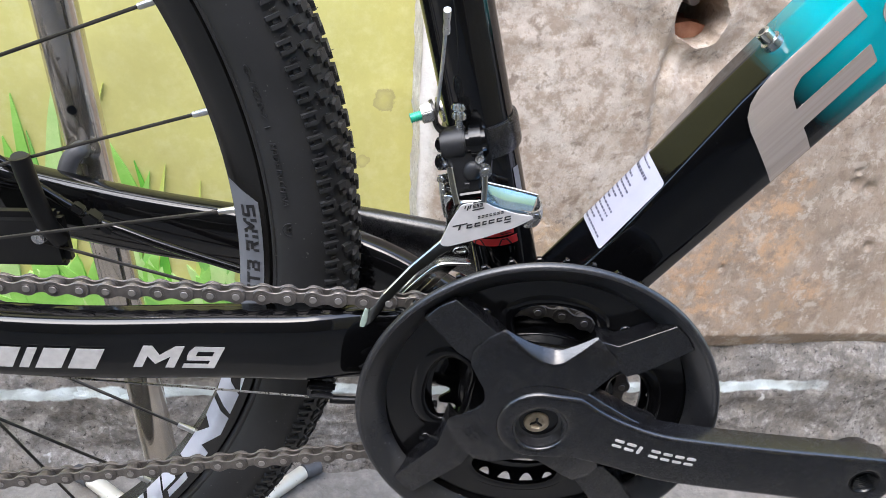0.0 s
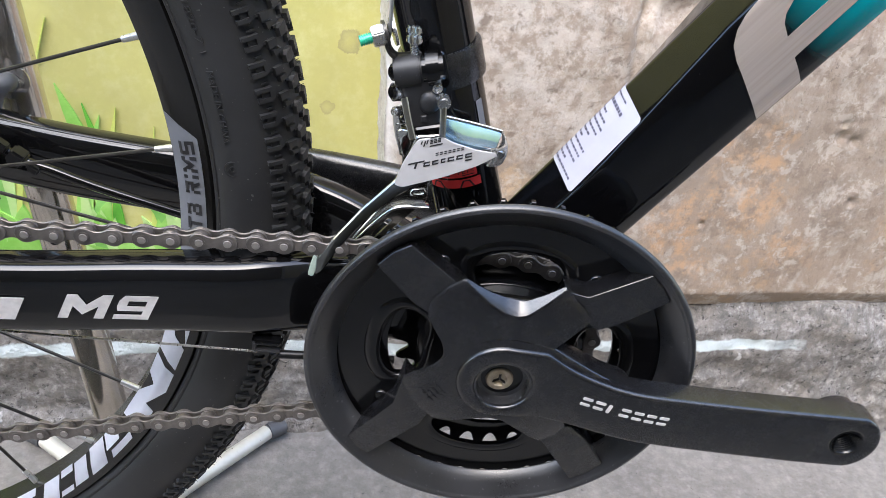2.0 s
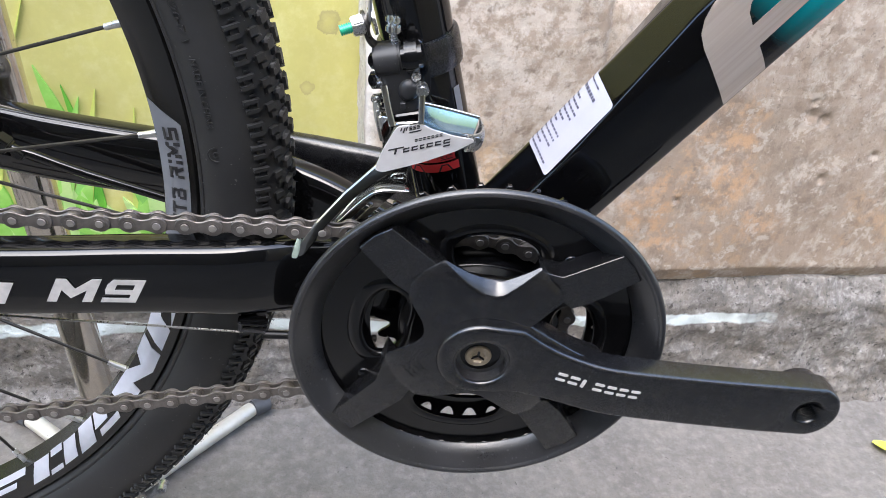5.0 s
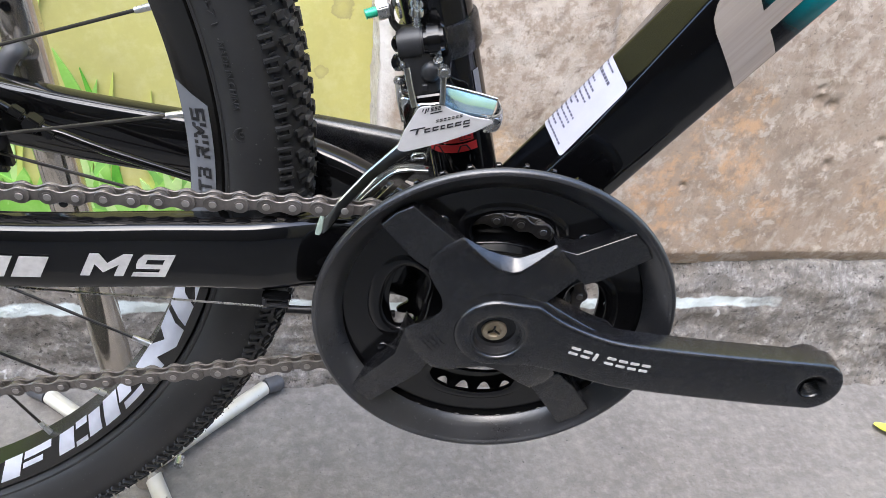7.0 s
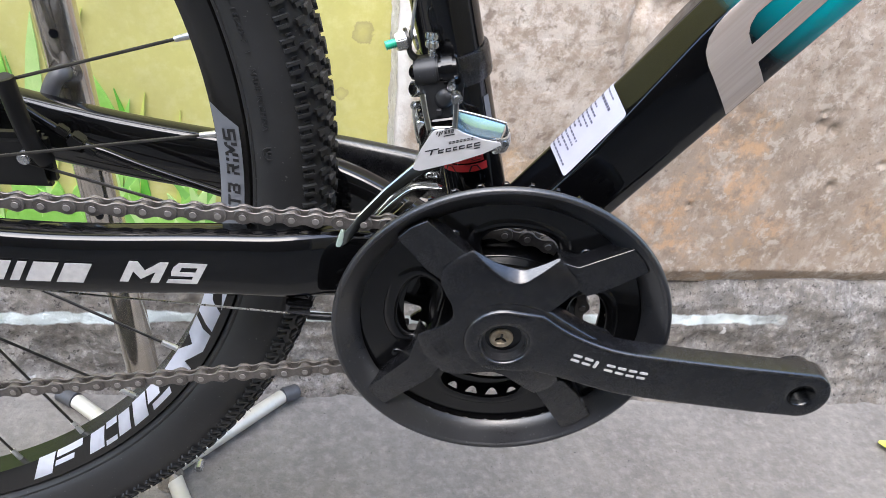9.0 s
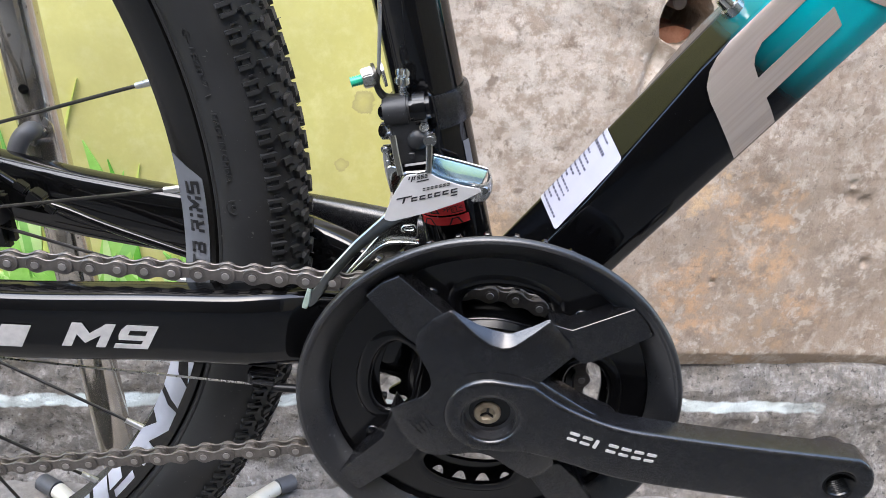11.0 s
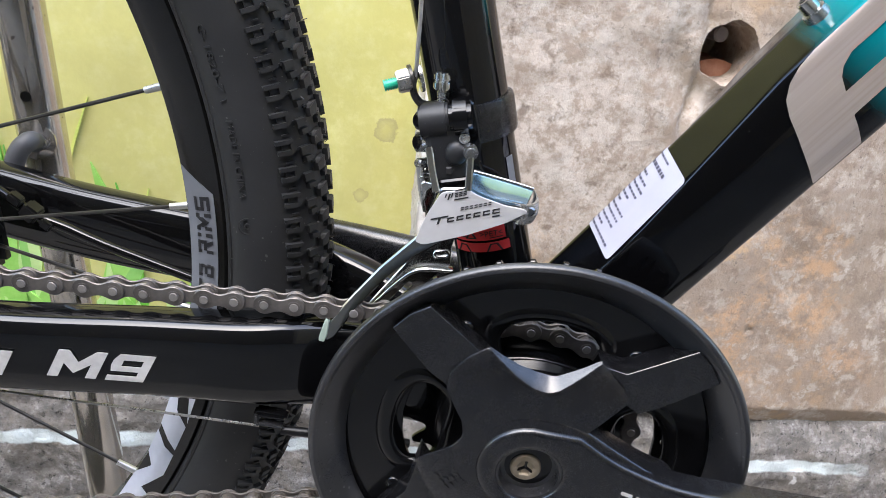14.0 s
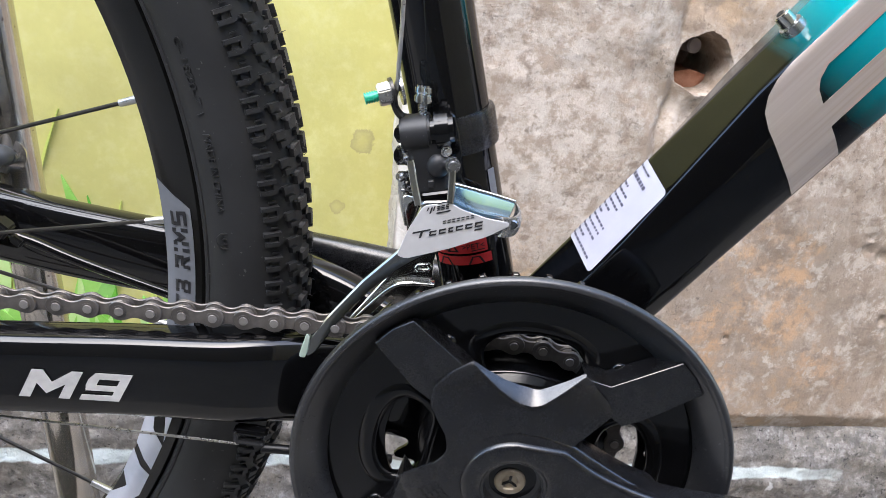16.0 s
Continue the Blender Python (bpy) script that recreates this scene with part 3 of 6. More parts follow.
def inset(loop, d):
    """Moves a loop inwards by d (its left side when it runs anticlockwise)."""
    out, n = [], len(loop)
    for i in range(n):
        p, q, r = (Vector(loop[j % n]) for j in (i - 1, i, i + 1))
        a, b = (q - p).normalized(), (r - q).normalized()
        na, nb = Vector((-a.y, a.x)), Vector((-b.y, b.x))
        m = na + nb
        m = m.normalized() / max(0.55, math.sqrt(max(0.05, (1 + na.dot(nb)) / 2))) if m.length > 1e-6 else na
        out.append(tuple(q + m * d))
    return out


def prism(loops, front, back, bevel=0.0, bm=None, steps=1):
    """A plate in the x-z plane: the first loop is its outline, the others holes. front and back are y values or functions of (x, z)."""
    bm = bm or bmesh.new()
    f = front if callable(front) else (lambda x, z: front)
    b = back if callable(back) else (lambda x, z: back)
    rims, place = [], []
    for i, loop in enumerate(loops):
        if (area(loop) > 0) != (i == 0):
            loop = loop[::-1]
        tops = inset(loop, bevel) if bevel else loop
        A = [bm.verts.new((x, 0, z)) for x, z in tops]
        mids = []
        for s in range(1, steps + 1) if bevel else ():
            w = s / steps * math.pi / 2
            mids.append(([bm.verts.new((x, 0, z)) for x, z in (inset(loop, bevel * (1 - math.sin(w))) if s < steps else loop)], bevel * (1 - math.cos(w))))
        M = mids[-1][0] if bevel else A
        C = [bm.verts.new((x, 0, z)) for x, z in loop]
        place += [(v, f(v.co.x, v.co.z)) for v in A] + [(v, b(v.co.x, v.co.z)) for v in C]
        if bevel:
            place += [(v, f(v.co.x, v.co.z) + dep) for ring, dep in mids for v in ring]
        rims.append((A, M, C, [A] + [ring for ring, dep in mids]))
    for which in (0, 2):
        edges = []
        for r in rims:
            L = r[which]
            edges += [bm.edges.new((L[k - 1], L[k])) for k in range(len(L))]
        bmesh.ops.triangle_fill(bm, use_beauty=True, use_dissolve=False, edges=edges)
    for A, M, C, tiers in rims:
        n = len(A)
        for k in range(n):
            for p, q in zip(tiers, tiers[1:]):
                bm.faces.new((p[k - 1], p[k], q[k], q[k - 1]))
            bm.faces.new((M[k - 1], M[k], C[k], C[k - 1]))
    for v, y in place:
        v.co.y = y
    bmesh.ops.recalc_face_normals(bm, faces=bm.faces[:])
    return bm


def rounded(loop, r=0.002, n=4):
    """Rounds the corners of a polygon."""
    out, m = [], len(loop)
    for i in range(m):
        p, q, s = (Vector(loop[j % m]) for j in (i - 1, i, i + 1))
        d = min(r, (p - q).length * 0.45, (s - q).length * 0.45)
        a, c = q + (p - q).normalized() * d, q + (s - q).normalized() * d
        for k in range(n + 1):
            t = k / n
            out.append(tuple(a * (1 - t) ** 2 + q * 2 * t * (1 - t) + c * t * t))
    return out


def gear(teeth, root, tip):
    """Pointed teeth with round seats between them."""
    out, h = [], tip - root
    for i in range(teeth):
        for f, r in ((-0.5, 0.0), (-0.42, 0.04), (-0.34, 0.15), (-0.27, 0.36), (-0.18, 0.72), (-0.07, 1.0), (0.07, 1.0), (0.18, 0.72), (0.27, 0.36), (0.34, 0.15), (0.42, 0.04)):
            a = 2 * math.pi * (i + f) / teeth
            out.append(((root + h * r) * math.cos(a), (root + h * r) * math.sin(a)))
    return out


def ring_loop(r, n=64, c=(0, 0)):
    return [(c[0] + r * math.cos(2 * math.pi * k / n), c[1] + r * math.sin(2 * math.pi * k / n)) for k in range(n)]


def oval(r0, r1, mid, half, e=2.8, n=56):
    """A smooth window between two radii, centred on the angle mid (degrees)."""
    out = []
    for k in range(n):
        t = 2 * math.pi * k / n
        c, sn = math.cos(t), math.sin(t)
        a = radians(mid + half * math.copysign(abs(c) ** (2 / e), c))
        r = (r0 + r1) / 2 + (r1 - r0) / 2 * math.copysign(abs(sn) ** (2 / e), sn)
        out.append((r * math.cos(a), r * math.sin(a)))
    return out


def lettering(text, size, bold=0.0):
    """Points and faces of a word in Blender's own font: x along, y up."""
    cu = bpy.data.curves.new("word", "FONT")
    cu.body, cu.size, cu.offset, cu.resolution_u = text, size, bold, 3
    ob = bpy.data.objects.new("word", cu)
    me = bpy.data.meshes.new_from_object(ob)
    flat = bmesh.new()
    flat.from_mesh(me)
    bmesh.ops.triangulate(flat, faces=flat.faces[:])
    flat.verts.index_update()
    pts, faces = [v.co.copy() for v in flat.verts], [tuple(v.index for v in f.verts) for f in flat.faces]
    flat.free()
    bpy.data.objects.remove(ob), bpy.data.curves.remove(cu), bpy.data.meshes.remove(me)
    return pts, faces


def word(text, size, place, depth, bold=0.0):
    """A word as a thin raised mesh; place(x, y) gives each point and depth its lift."""
    pts, faces = lettering(text, size, bold)
    bm = bmesh.new()
    vs = [bm.verts.new(place(p.x, p.y)) for p in pts]
    for f in faces:
        try:
            bm.faces.new([vs[i] for i in f])
        except ValueError:
            pass
    r = bmesh.ops.extrude_face_region(bm, geom=bm.faces[:])
    bmesh.ops.translate(bm, verts=[v for v in r["geom"] if isinstance(v, bmesh.types.BMVert)], vec=depth)
    bmesh.ops.recalc_face_normals(bm, faces=bm.faces[:])
    return bm


def fitted(text, length, height, place, depth, bold=0.0):
    """A word scaled to the given length and letter height."""
    pts = lettering(text, 1.0)[0]
    span, rise = max(p.x for p in pts), max(p.y for p in lettering("H", 1.0)[0])
    return word(text, 1.0, lambda u, v: place(u * length / span, v * height / rise), depth, bold)


def slabs(marks, place, depth, bm=None):
    """Plain slanted marks, each a polygon of (u, v), laid by place(u, v)."""
    bm = bm or bmesh.new()
    for poly in marks:
        a = [bm.verts.new(place(u, v)) for u, v in poly]
        b = [bm.verts.new(Vector(place(u, v)) + Vector(depth)) for u, v in poly]
        n = len(a)
        bm.faces.new(a), bm.faces.new(b[::-1])
        for k in range(n):
            bm.faces.new((a[k - 1], a[k], b[k], b[k - 1]))
    bmesh.ops.recalc_face_normals(bm, faces=bm.faces[:])
    return bm


# ---------------------------------------------------------------- the bicycle
# local axes: x forwards, y away from the drive side, z up; origin at the centre of the bottom bracket
BIKE = Matrix(((0.98265, 0.18520, -0.00973, 0), (-0.18546, 0.98130, -0.05154, 0), (0.0, 0.05245, 0.99862, 0), (0, 0, 0, 1)))
BIKE = Matrix.Translation(Vector((0.0, -0.078, 0.38)) - BIKE.to_3x3() @ Vector((0, -0.062, 0))) @ BIKE
bicycle = new("bicycle")
bicycle.matrix_world = BIKE
tagged(bicycle, "gloss black mountain bicycle with triple crankset, held up by a stand", "bicycle")

# ---- down tube
DU, DN, D0 = Vector((0.537, 0, 0.8436)), Vector((0.8436, 0, -0.537)), -0.009

@functools.lru_cache(maxsize=None)
def dsec(a):
    """The section of the down tube at a along it: a flat top facet that widens towards the bottom bracket, a sharp ridge, a tall side."""
    s = min(0.085, max(0.0, 0.178 - a))
    half = [(-0.0261, -0.0010), (-0.0247 + 0.031 * s, -0.0080), (-0.0233 + 0.060 * s, -0.0145 - 0.005 * s), (-0.0222 + 0.085 * s, -0.0200 - 0.008 * s), (-0.0180 + 0.075 * s, -0.0213), (-0.0060 + 0.02 * s, -0.0226), (0.0125, -0.0212), (0.0215, -0.0172), (0.0262, -0.0060)]
    return rounded([(y, m) for m, y in half + [(m, -y) for m, y in half[::-1]]], 0.0026, 5)


def dt_point(a, m, lift=0.0):
    """The drive-side skin of the down tube at a along it and m across it."""
    best, sec = None, dsec(round(a, 4))
    for i in range(len(sec)):
        (y0, m0), (y1, m1) = sec[i - 1], sec[i]
        if (m0 - m) * (m1 - m) <= 0 and m0 != m1:
            y = y0 + (y1 - y0) * (m - m0) / (m1 - m0)
            best = y if best is None else min(best, y)
    y = best if best is not None else 0.0
    k = 1 + 0.25 * max(0, a - 0.1)
    p = DU * a + DN * (m * k + D0)
    return Vector((p.x, y * k - lift, p.z))


def dt_top(a, y, lift=0.0):
    """The upper skin of the down tube at a along it and y beside its middle."""
    best, sec = 0.0, dsec(round(a, 4))
    for i in range(len(sec)):
        (y0, m0), (y1, m1) = sec[i - 1], sec[i]
        if (y0 - y) * (y1 - y) <= 0 and y0 != y1:
            best = min(best, m0 + (m1 - m0) * (y - y0) / (y1 - y0))
    k = 1 + 0.25 * max(0, a - 0.1)
    p = DU * a + DN * ((best - lift) * k + D0)
    return Vector((p.x, y * k - lift * 0.6, p.z))


def dt_paint():
    """Black lacquer that turns teal up the tube."""
    m, n, l, b = principled("black_to_teal_lacquer")
    co = n.new("ShaderNodeTexCoord")
    dot = n.new("ShaderNodeVectorMath")
    dot.operation = "DOT_PRODUCT"
    dot.inputs[1].default_value = DU
    l.new(co.outputs["Object"], dot.inputs[0])
    fade = ramp(n, l, math_node(n, l, "MULTIPLY", dot.outputs["Value"], 3.0), [(0.575, 0.0), (0.675, 1.0)])
    c = mix(n, l, fade, (0.0018, 0.0018, 0.0022), (0.0, 0.30, 0.34))
    sp = ramp(n, l, noise_tex(n, l, 1500, 1.0, 0.4), [(0.78, 0.0), (0.81, 1.0)])
    l.new(mix(n, l, sp, c, (0.06, 0.06, 0.06)), b.inputs["Base Color"])
    b.inputs["Roughness"].default_value = 0.07
    b.inputs["Specular IOR Level"].default_value = 0.42
    return m


bm = bmesh.new()
loops = []
for i in range(41):
    a = 0.012 + 0.60 * i / 40
    k = 1 + 0.25 * max(0, a - 0.1)
    loops.append([bm.verts.new(DU * a + DN * (m * k + D0) + Vector((0, y * k, 0))) for y, m in dsec(a)])
for i in range(40):
    for j in range(len(loops[0])):
        bm.faces.new((loops[i][j - 1], loops[i][j], loops[i + 1][j], loops[i + 1][j - 1]))
bm.faces.new(loops[0]), bm.faces.new(loops[-1][::-1])
bmesh.ops.recalc_face_normals(bm, faces=bm.faces[:])
down_tube = part("down_tube", bm, dt_paint(), bicycle, "shaped down tube, gloss black fading to teal")


def dt_patch(poly, lift, cuts=22, skin=None):
    """A decal of outline (a, m) that follows the skin of the down tube."""
    bm = bmesh.new()
    v = [bm.verts.new((a, m, 0)) for a, m in poly]
    e = [bm.edges.new((v[k - 1], v[k])) for k in range(len(v))]
    bmesh.ops.triangle_fill(bm, use_beauty=True, use_dissolve=False, edges=e)
    lo, hi = min(p[1] for p in poly), max(p[1] for p in poly)
    for k in range(1, cuts):
        bmesh.ops.bisect_plane(bm, geom=bm.verts[:] + bm.edges[:] + bm.faces[:], dist=1e-7, plane_co=(0, lo + (hi - lo) * k / cuts, 0), plane_no=(0, 1, 0))
    for q in bm.verts:
        q.co = (skin or dt_point)(q.co.x, q.co.y, lift)
    bmesh.ops.recalc_face_normals(bm, faces=bm.faces[:])
    r = bmesh.ops.extrude_face_region(bm, geom=bm.faces[:])
    bmesh.ops.translate(bm, verts=[q for q in r["geom"] if isinstance(q, bmesh.types.BMVert)], vec=(0, lift * 0.7, 0))
    bmesh.ops.recalc_face_normals(bm, faces=bm.faces[:])
    return bm


def brushed():
    m, n, l, b = principled("brushed_silver_decal")
    co = n.new("ShaderNodeTexCoord")
    join = n.new("ShaderNodeCombineXYZ")
    for axis, way, scale in (("X", DU, 9.0), ("Y", DN, 520.0), ("Z", Vector((0, 1, 0)), 520.0)):
        d = n.new("ShaderNodeVectorMath")
        d.operation = "DOT_PRODUCT"
        d.inputs[1].default_value = way * scale
        l.new(co.outputs["Object"], d.inputs[0])
        l.new(d.outputs["Value"], join.inputs[axis])
    t = n.new("ShaderNodeTexNoise")
    t.inputs["Scale"].default_value, t.inputs["Detail"].default_value = 1.0, 4
    l.new(join.outputs[0], t.inputs["Vector"])
    l.new(mix(n, l, ramp(n, l, t.outputs["Fac"], [(0.3, 0.0), (0.7, 1.0)]), (0.59, 0.490, 0.428), (0.69, 0.600, 0.535)), b.inputs["Base Color"])
    b.inputs["Metallic"].default_value, b.inputs["Roughness"].default_value = 0.62, 0.26
    b.inputs["Coat Weight"].default_value = 0.3
    return m


BRUSHED = brushed()
mark = [(0.2366, -0.0215), (0.2355, -0.0126), (0.2264, -0.0125), (0.2090, -0.0124), (0.2010, -0.0126), (0.1955, -0.0105), (0.1926, -0.0078), (0.1901, -0.0023), (0.2292, -0.0021), (0.2266, 0.0065), (0.1868, 0.0072), (0.1821, 0.0203),
        (0.1588, 0.0203), (0.1670, -0.0013), (0.1699, -0.0095), (0.1733, -0.0154), (0.1785, -0.0192), (0.1849, -0.0212), (0.1929, -0.0219)]
part("logo_mark", dt_patch(rounded(mark, 0.0006, 3), 0.0005, 40), BRUSHED, down_tube, "brushed silver angular logo shape")
mark = [(0.2440, 0.0180), (0.2395, 0.006), (0.2383, -0.004), (0.2400, -0.009), (0.2440, -0.0122), (0.31, -0.0122), (0.31, 0.0180)]
part("logo_mark", dt_patch(rounded(mark, 0.003, 4), 0.0005, 30), BRUSHED, down_tube, "brushed silver rounded logo shape")
sticker = part("sticker", dt_patch(rounded([(0.0795, -0.0190), (0.1262, -0.0197), (0.1305, 0.0085), (0.0840, 0.0085)], 0.002, 4), 0.0004, 20, dt_top), WHITE_LABEL, down_tube, "white paper specification sticker with printed lines")
# printed lines of the sticker run across the tube
rnd = random.Random(3)
rows_a = [(0.1228, 0.50, 0.0009), (0.1183, 0.68, 0.0017)] + [(0.1128 - 0.0031 * k, w, 0.0011) for k, w in enumerate((0.35, 0.52, 0.60, 0.55, 0.42, 0.35, 0.78, 0.85, 0.62, 0.45, 0.80))]
bm = bmesh.new()
for a, w, h in rows_a:
    a += 0.0035
    m, m1 = 0.0055, 0.0055 - 0.0235 * w
    while m > m1:
        wd = rnd.uniform(0.0006, 0.0018)
        q = [(a - h / 2, m), (a + h / 2, m), (a + h / 2, m - wd), (a - h / 2, m - wd)]
        bm.faces.new([bm.verts.new(dt_top(x + 0.17 * y, y, 0.0006)) for x, y in q])
        m -= wd + 0.0006
r = bmesh.ops.extrude_face_region(bm, geom=bm.faces[:])
bmesh.ops.translate(bm, verts=[q for q in r["geom"] if isinstance(q, bmesh.types.BMVert)], vec=(0, 0.0003, 0))
part("print", bm, LABEL_INK, sticker)

# bottle bolt
bp = DU * 0.2035 + DN * (-0.0250 * 1.027 + D0) + Vector((0, -0.0055, 0))
bolt = part("bottle_bolt", rod(bp - DN * -0.001, bp - DN * 0.0028, 0.0052, 0.0048, 24), ZINC, bicycle, "shiny bottle cage bolt with a toothed washer")
bm = rod(bp - DN * 0.0028, bp - DN * 0.0085, 0.0036, 0.0034, 20)
bmesh.ops.bevel(bm, geom=[e for e in bm.edges if e.calc_face_angle(0) > 1], offset=0.0005, segments=2, affect="EDGES")
part("bolt_head", bm, CHROME, bolt)
# Black disc on the solid head stands for the shade in its socket.
part("dark_socket_disc", rod(bp - DN * 0.0083, bp - DN * 0.0087, 0.0017, 0.0017, 6), INK_AND_RECESS, bolt)

# ---- seat tube, bottom bracket shell
SU = Vector((-0.3100, 0, 0.9507))
S0 = Vector((-0.0030, 0.0, 0.0))


def st(t, x=0.0, y=0.0):
    """A point t up the seat tube, x forwards of its axis and y beside it."""
    return S0 + SU * t + Vector((SU.z, 0, -SU.x)) * x + Vector((0, y, 0))


seat_tube = part("seat_tube", rod(st(0), st(0.52), 0.0168, 0.0168, 48), GLOSS, bicycle)
part("bottom_bracket_shell", lathe([(0.021, -0.034), (0.0225, -0.033), (0.0225, 0.033), (0.021, 0.034), (0.008, 0.034), (0.008, -0.034)], (0, 0), 48), GLOSS, bicycle)
part("bearing_cup", lathe([(0.0175, -0.036), (0.0175, -0.030), (0.0085, -0.030), (0.0085, -0.036)], (0, 0), 40), ZINC, bicycle, "plated bottom bracket cup")
part("cup_flange", lathe([(0.0183, -0.0250), (0.0188, -0.0240), (0.0188, -0.0200), (0.0150, -0.0200), (0.0150, -0.0250)], (0, 0), 48), ZINC, bicycle, "plated flange of the bottom bracket cup")
part("axle", rod((0, -0.060, 0), (0, 0.060, 0), 0.0085), ZINC, bicycle)
# weld bead where the tubes meet
bm = bmesh.new()
for k in range(26):
    t = 2 * math.pi * k / 26
    p = st(0.030, 0.0172 * math.cos(t), 0.0172 * math.sin(t))
    bmesh.ops.create_uvsphere(bm, u_segments=8, v_segments=6, radius=0.0028, matrix=Matrix.Translation(p))
part("weld", bm, GLOSS, bicycle)
# red foil label and white foil label on the seat tube


def on_seat_tube(u, v, lift=0.0004, r=0.0168):
    """v metres up the tube, u radians round it from the drive side towards the front."""
    return tuple(st(v, (r + lift) * math.sin(u), -(r + lift) * math.cos(u)))


def tube_label(u0, u1, v0, v1, skew=0.0, n=14):
    bm = bmesh.new()
    cols = []
    for k in range(n + 1):
        u = u0 + (u1 - u0) * k / n
        d = skew * k / n
        cols.append([bm.verts.new(on_seat_tube(u, v + d, l)) for v, l in ((v0, 0.0002), (v0, 0.0005), (v1, 0.0005), (v1, 0.0002))])
    for k in range(n):
        for j in range(3):
            bm.faces.new((cols[k][j], cols[k][j + 1], cols[k + 1][j + 1], cols[k + 1][j]))
    bmesh.ops.recalc_face_normals(bm, faces=bm.faces[:])
    return bm


red = part("red_label", tube_label(-1.12, 0.44, 0.0850, 0.0908), RED_LABEL, seat_tube, "red film label with black print")
strip_low = part("red_label", tube_label(-1.02, 0.52, 0.0796, 0.0838), RED_LABEL, seat_tube, "lower strip of the red film label")
bm = bmesh.new()
for u0, u1, v0, v1 in ((-1.02, -0.78, 0.0872, 0.0877), (-1.00, -0.70, 0.0892, 0.0896), (-0.72, -0.58, 0.0866, 0.0871), (0.02, 0.36, 0.0858, 0.0862)):
    slabs([[(u0, v0), (u1, v0), (u1, v1), (u0, v1)]], lambda u, v: on_seat_tube(u, v, 0.0006), (0, -0.0002, 0), bm)
for c, b, h in ((-0.45, 0.0860, 0.0040),):
    slabs([[(c - 0.16, b), (c - 0.11, b), (c + 0.02, b + h), (c - 0.03, b + h)], [(c - 0.03, b + h), (c + 0.02, b + h), (c + 0.15, b), (c + 0.10, b)], [(c - 0.15, b), (c + 0.14, b), (c + 0.14, b + 0.0005), (c - 0.15, b + 0.0005)]], lambda u, v: on_seat_tube(u, v, 0.0006), (0, -0.0002, 0), bm)
part("label_print", bm, INK_AND_RECESS, red)
part("label_print", word(">PET<", 0.0036, lambda x, y: on_seat_tube(-0.22 + x / 0.0168, 0.0868 + y, 0.0006), (0, -0.0002, 0)), INK_AND_RECESS, red)
bm = bmesh.new()
for c in (-0.72, 0.10):
    slabs([[(c - 0.20, 0.0798), (c - 0.15, 0.0798), (c - 0.04, 0.0833), (c - 0.09, 0.0833)], [(c + 0.06, 0.0833), (c + 0.11, 0.0833), (c + 0.22, 0.0798), (c + 0.17, 0.0798)], [(c - 0.09, 0.0828), (c + 0.11, 0.0828), (c + 0.11, 0.0833), (c - 0.09, 0.0833)]], lambda u, v: on_seat_tube(u, v, 0.0006), (0, -0.0002, 0), bm)
part("label_print", bm, INK_AND_RECESS, strip_low)
part("foil_label", tube_label(0.78, 1.02, 0.097, 0.119), GREY_DECAL, seat_tube, "narrow pale foil label")

# ---- stays
def stay(path, half_w, half_h, e=2.5, bend=None):
    return sweep(smooth_path(path, 8), lambda s: superellipse(half_w(s), half_h(s), e))


near_path = [(-0.030, -0.023, 0.010), (-0.065, -0.0232, 0.0127), (-0.084, -0.0250, 0.0147), (-0.098, -0.0285, 0.0157), (-0.112, -0.0330, 0.0160), (-0.128, -0.0366, 0.0155), (-0.165, -0.0405, 0.0143), (-0.250, -0.0510, 0.0116), (-0.350, -0.0620, 0.020), (-0.440, -0.066, 0.045)]
chainstay = part("chainstay", stay(near_path, lambda s: 0.0095 + 0.002 * math.sin(math.pi * s), lambda s: 0.0233 - 0.0036 * s if s < 0.5 else 0.0215 - 0.010 * (s - 0.5), 3.6), GLOSS, bicycle, "gloss black chainstay with pale grey lettering blocks")
far_path = [(-0.018, 0.018, -0.0060), (-0.042, 0.030, -0.0030), (-0.071, 0.040, 0.0055), (-0.096, 0.046, 0.0125), (-0.125, 0.0505, 0.0175), (-0.165, 0.0535, 0.0200), (-0.250, 0.057, 0.0235), (-0.350, 0.068, 0.032), (-0.440, 0.072, 0.055)]
part("chainstay", stay(far_path, lambda s: 0.0105, lambda s: 0.0210, 2.9), GLOSS, bicycle, "gloss black far chainstay")
# Unidentified tube behind the stay, made taller to fill the dark gap below.
part("far_dark_tube", sweep(smooth_path([(-0.004, 0.072, 0.0060), (-0.040, 0.080, 0.0130), (-0.090, 0.086, 0.0150), (-0.140, 0.090, 0.0155)], 6), lambda s: superellipse(0.0090, 0.0165, 2.3)), SATIN, bicycle, "unidentified satin black tube on the far side")


def cs_face(x, z):
    """The drive-side face of the chainstay."""
    P = [Vector(p) for p in near_path]
    for p, q in zip(P, P[1:]):
        if q.x <= x <= p.x:
            t = (x - p.x) / (q.x - p.x)
            c = p.lerp(q, t)
            s = -x / 0.44
            w, h = 0.0095 + 0.002 * math.sin(math.pi * min(1, max(0, s))), 0.0226
            k = min(0.98, abs(z - c.z) / h)
            return (x, c.y - w * (1 - k ** 3.6) ** (1 / 3.6) - 0.0004, z)
    return (x, -0.05, z)


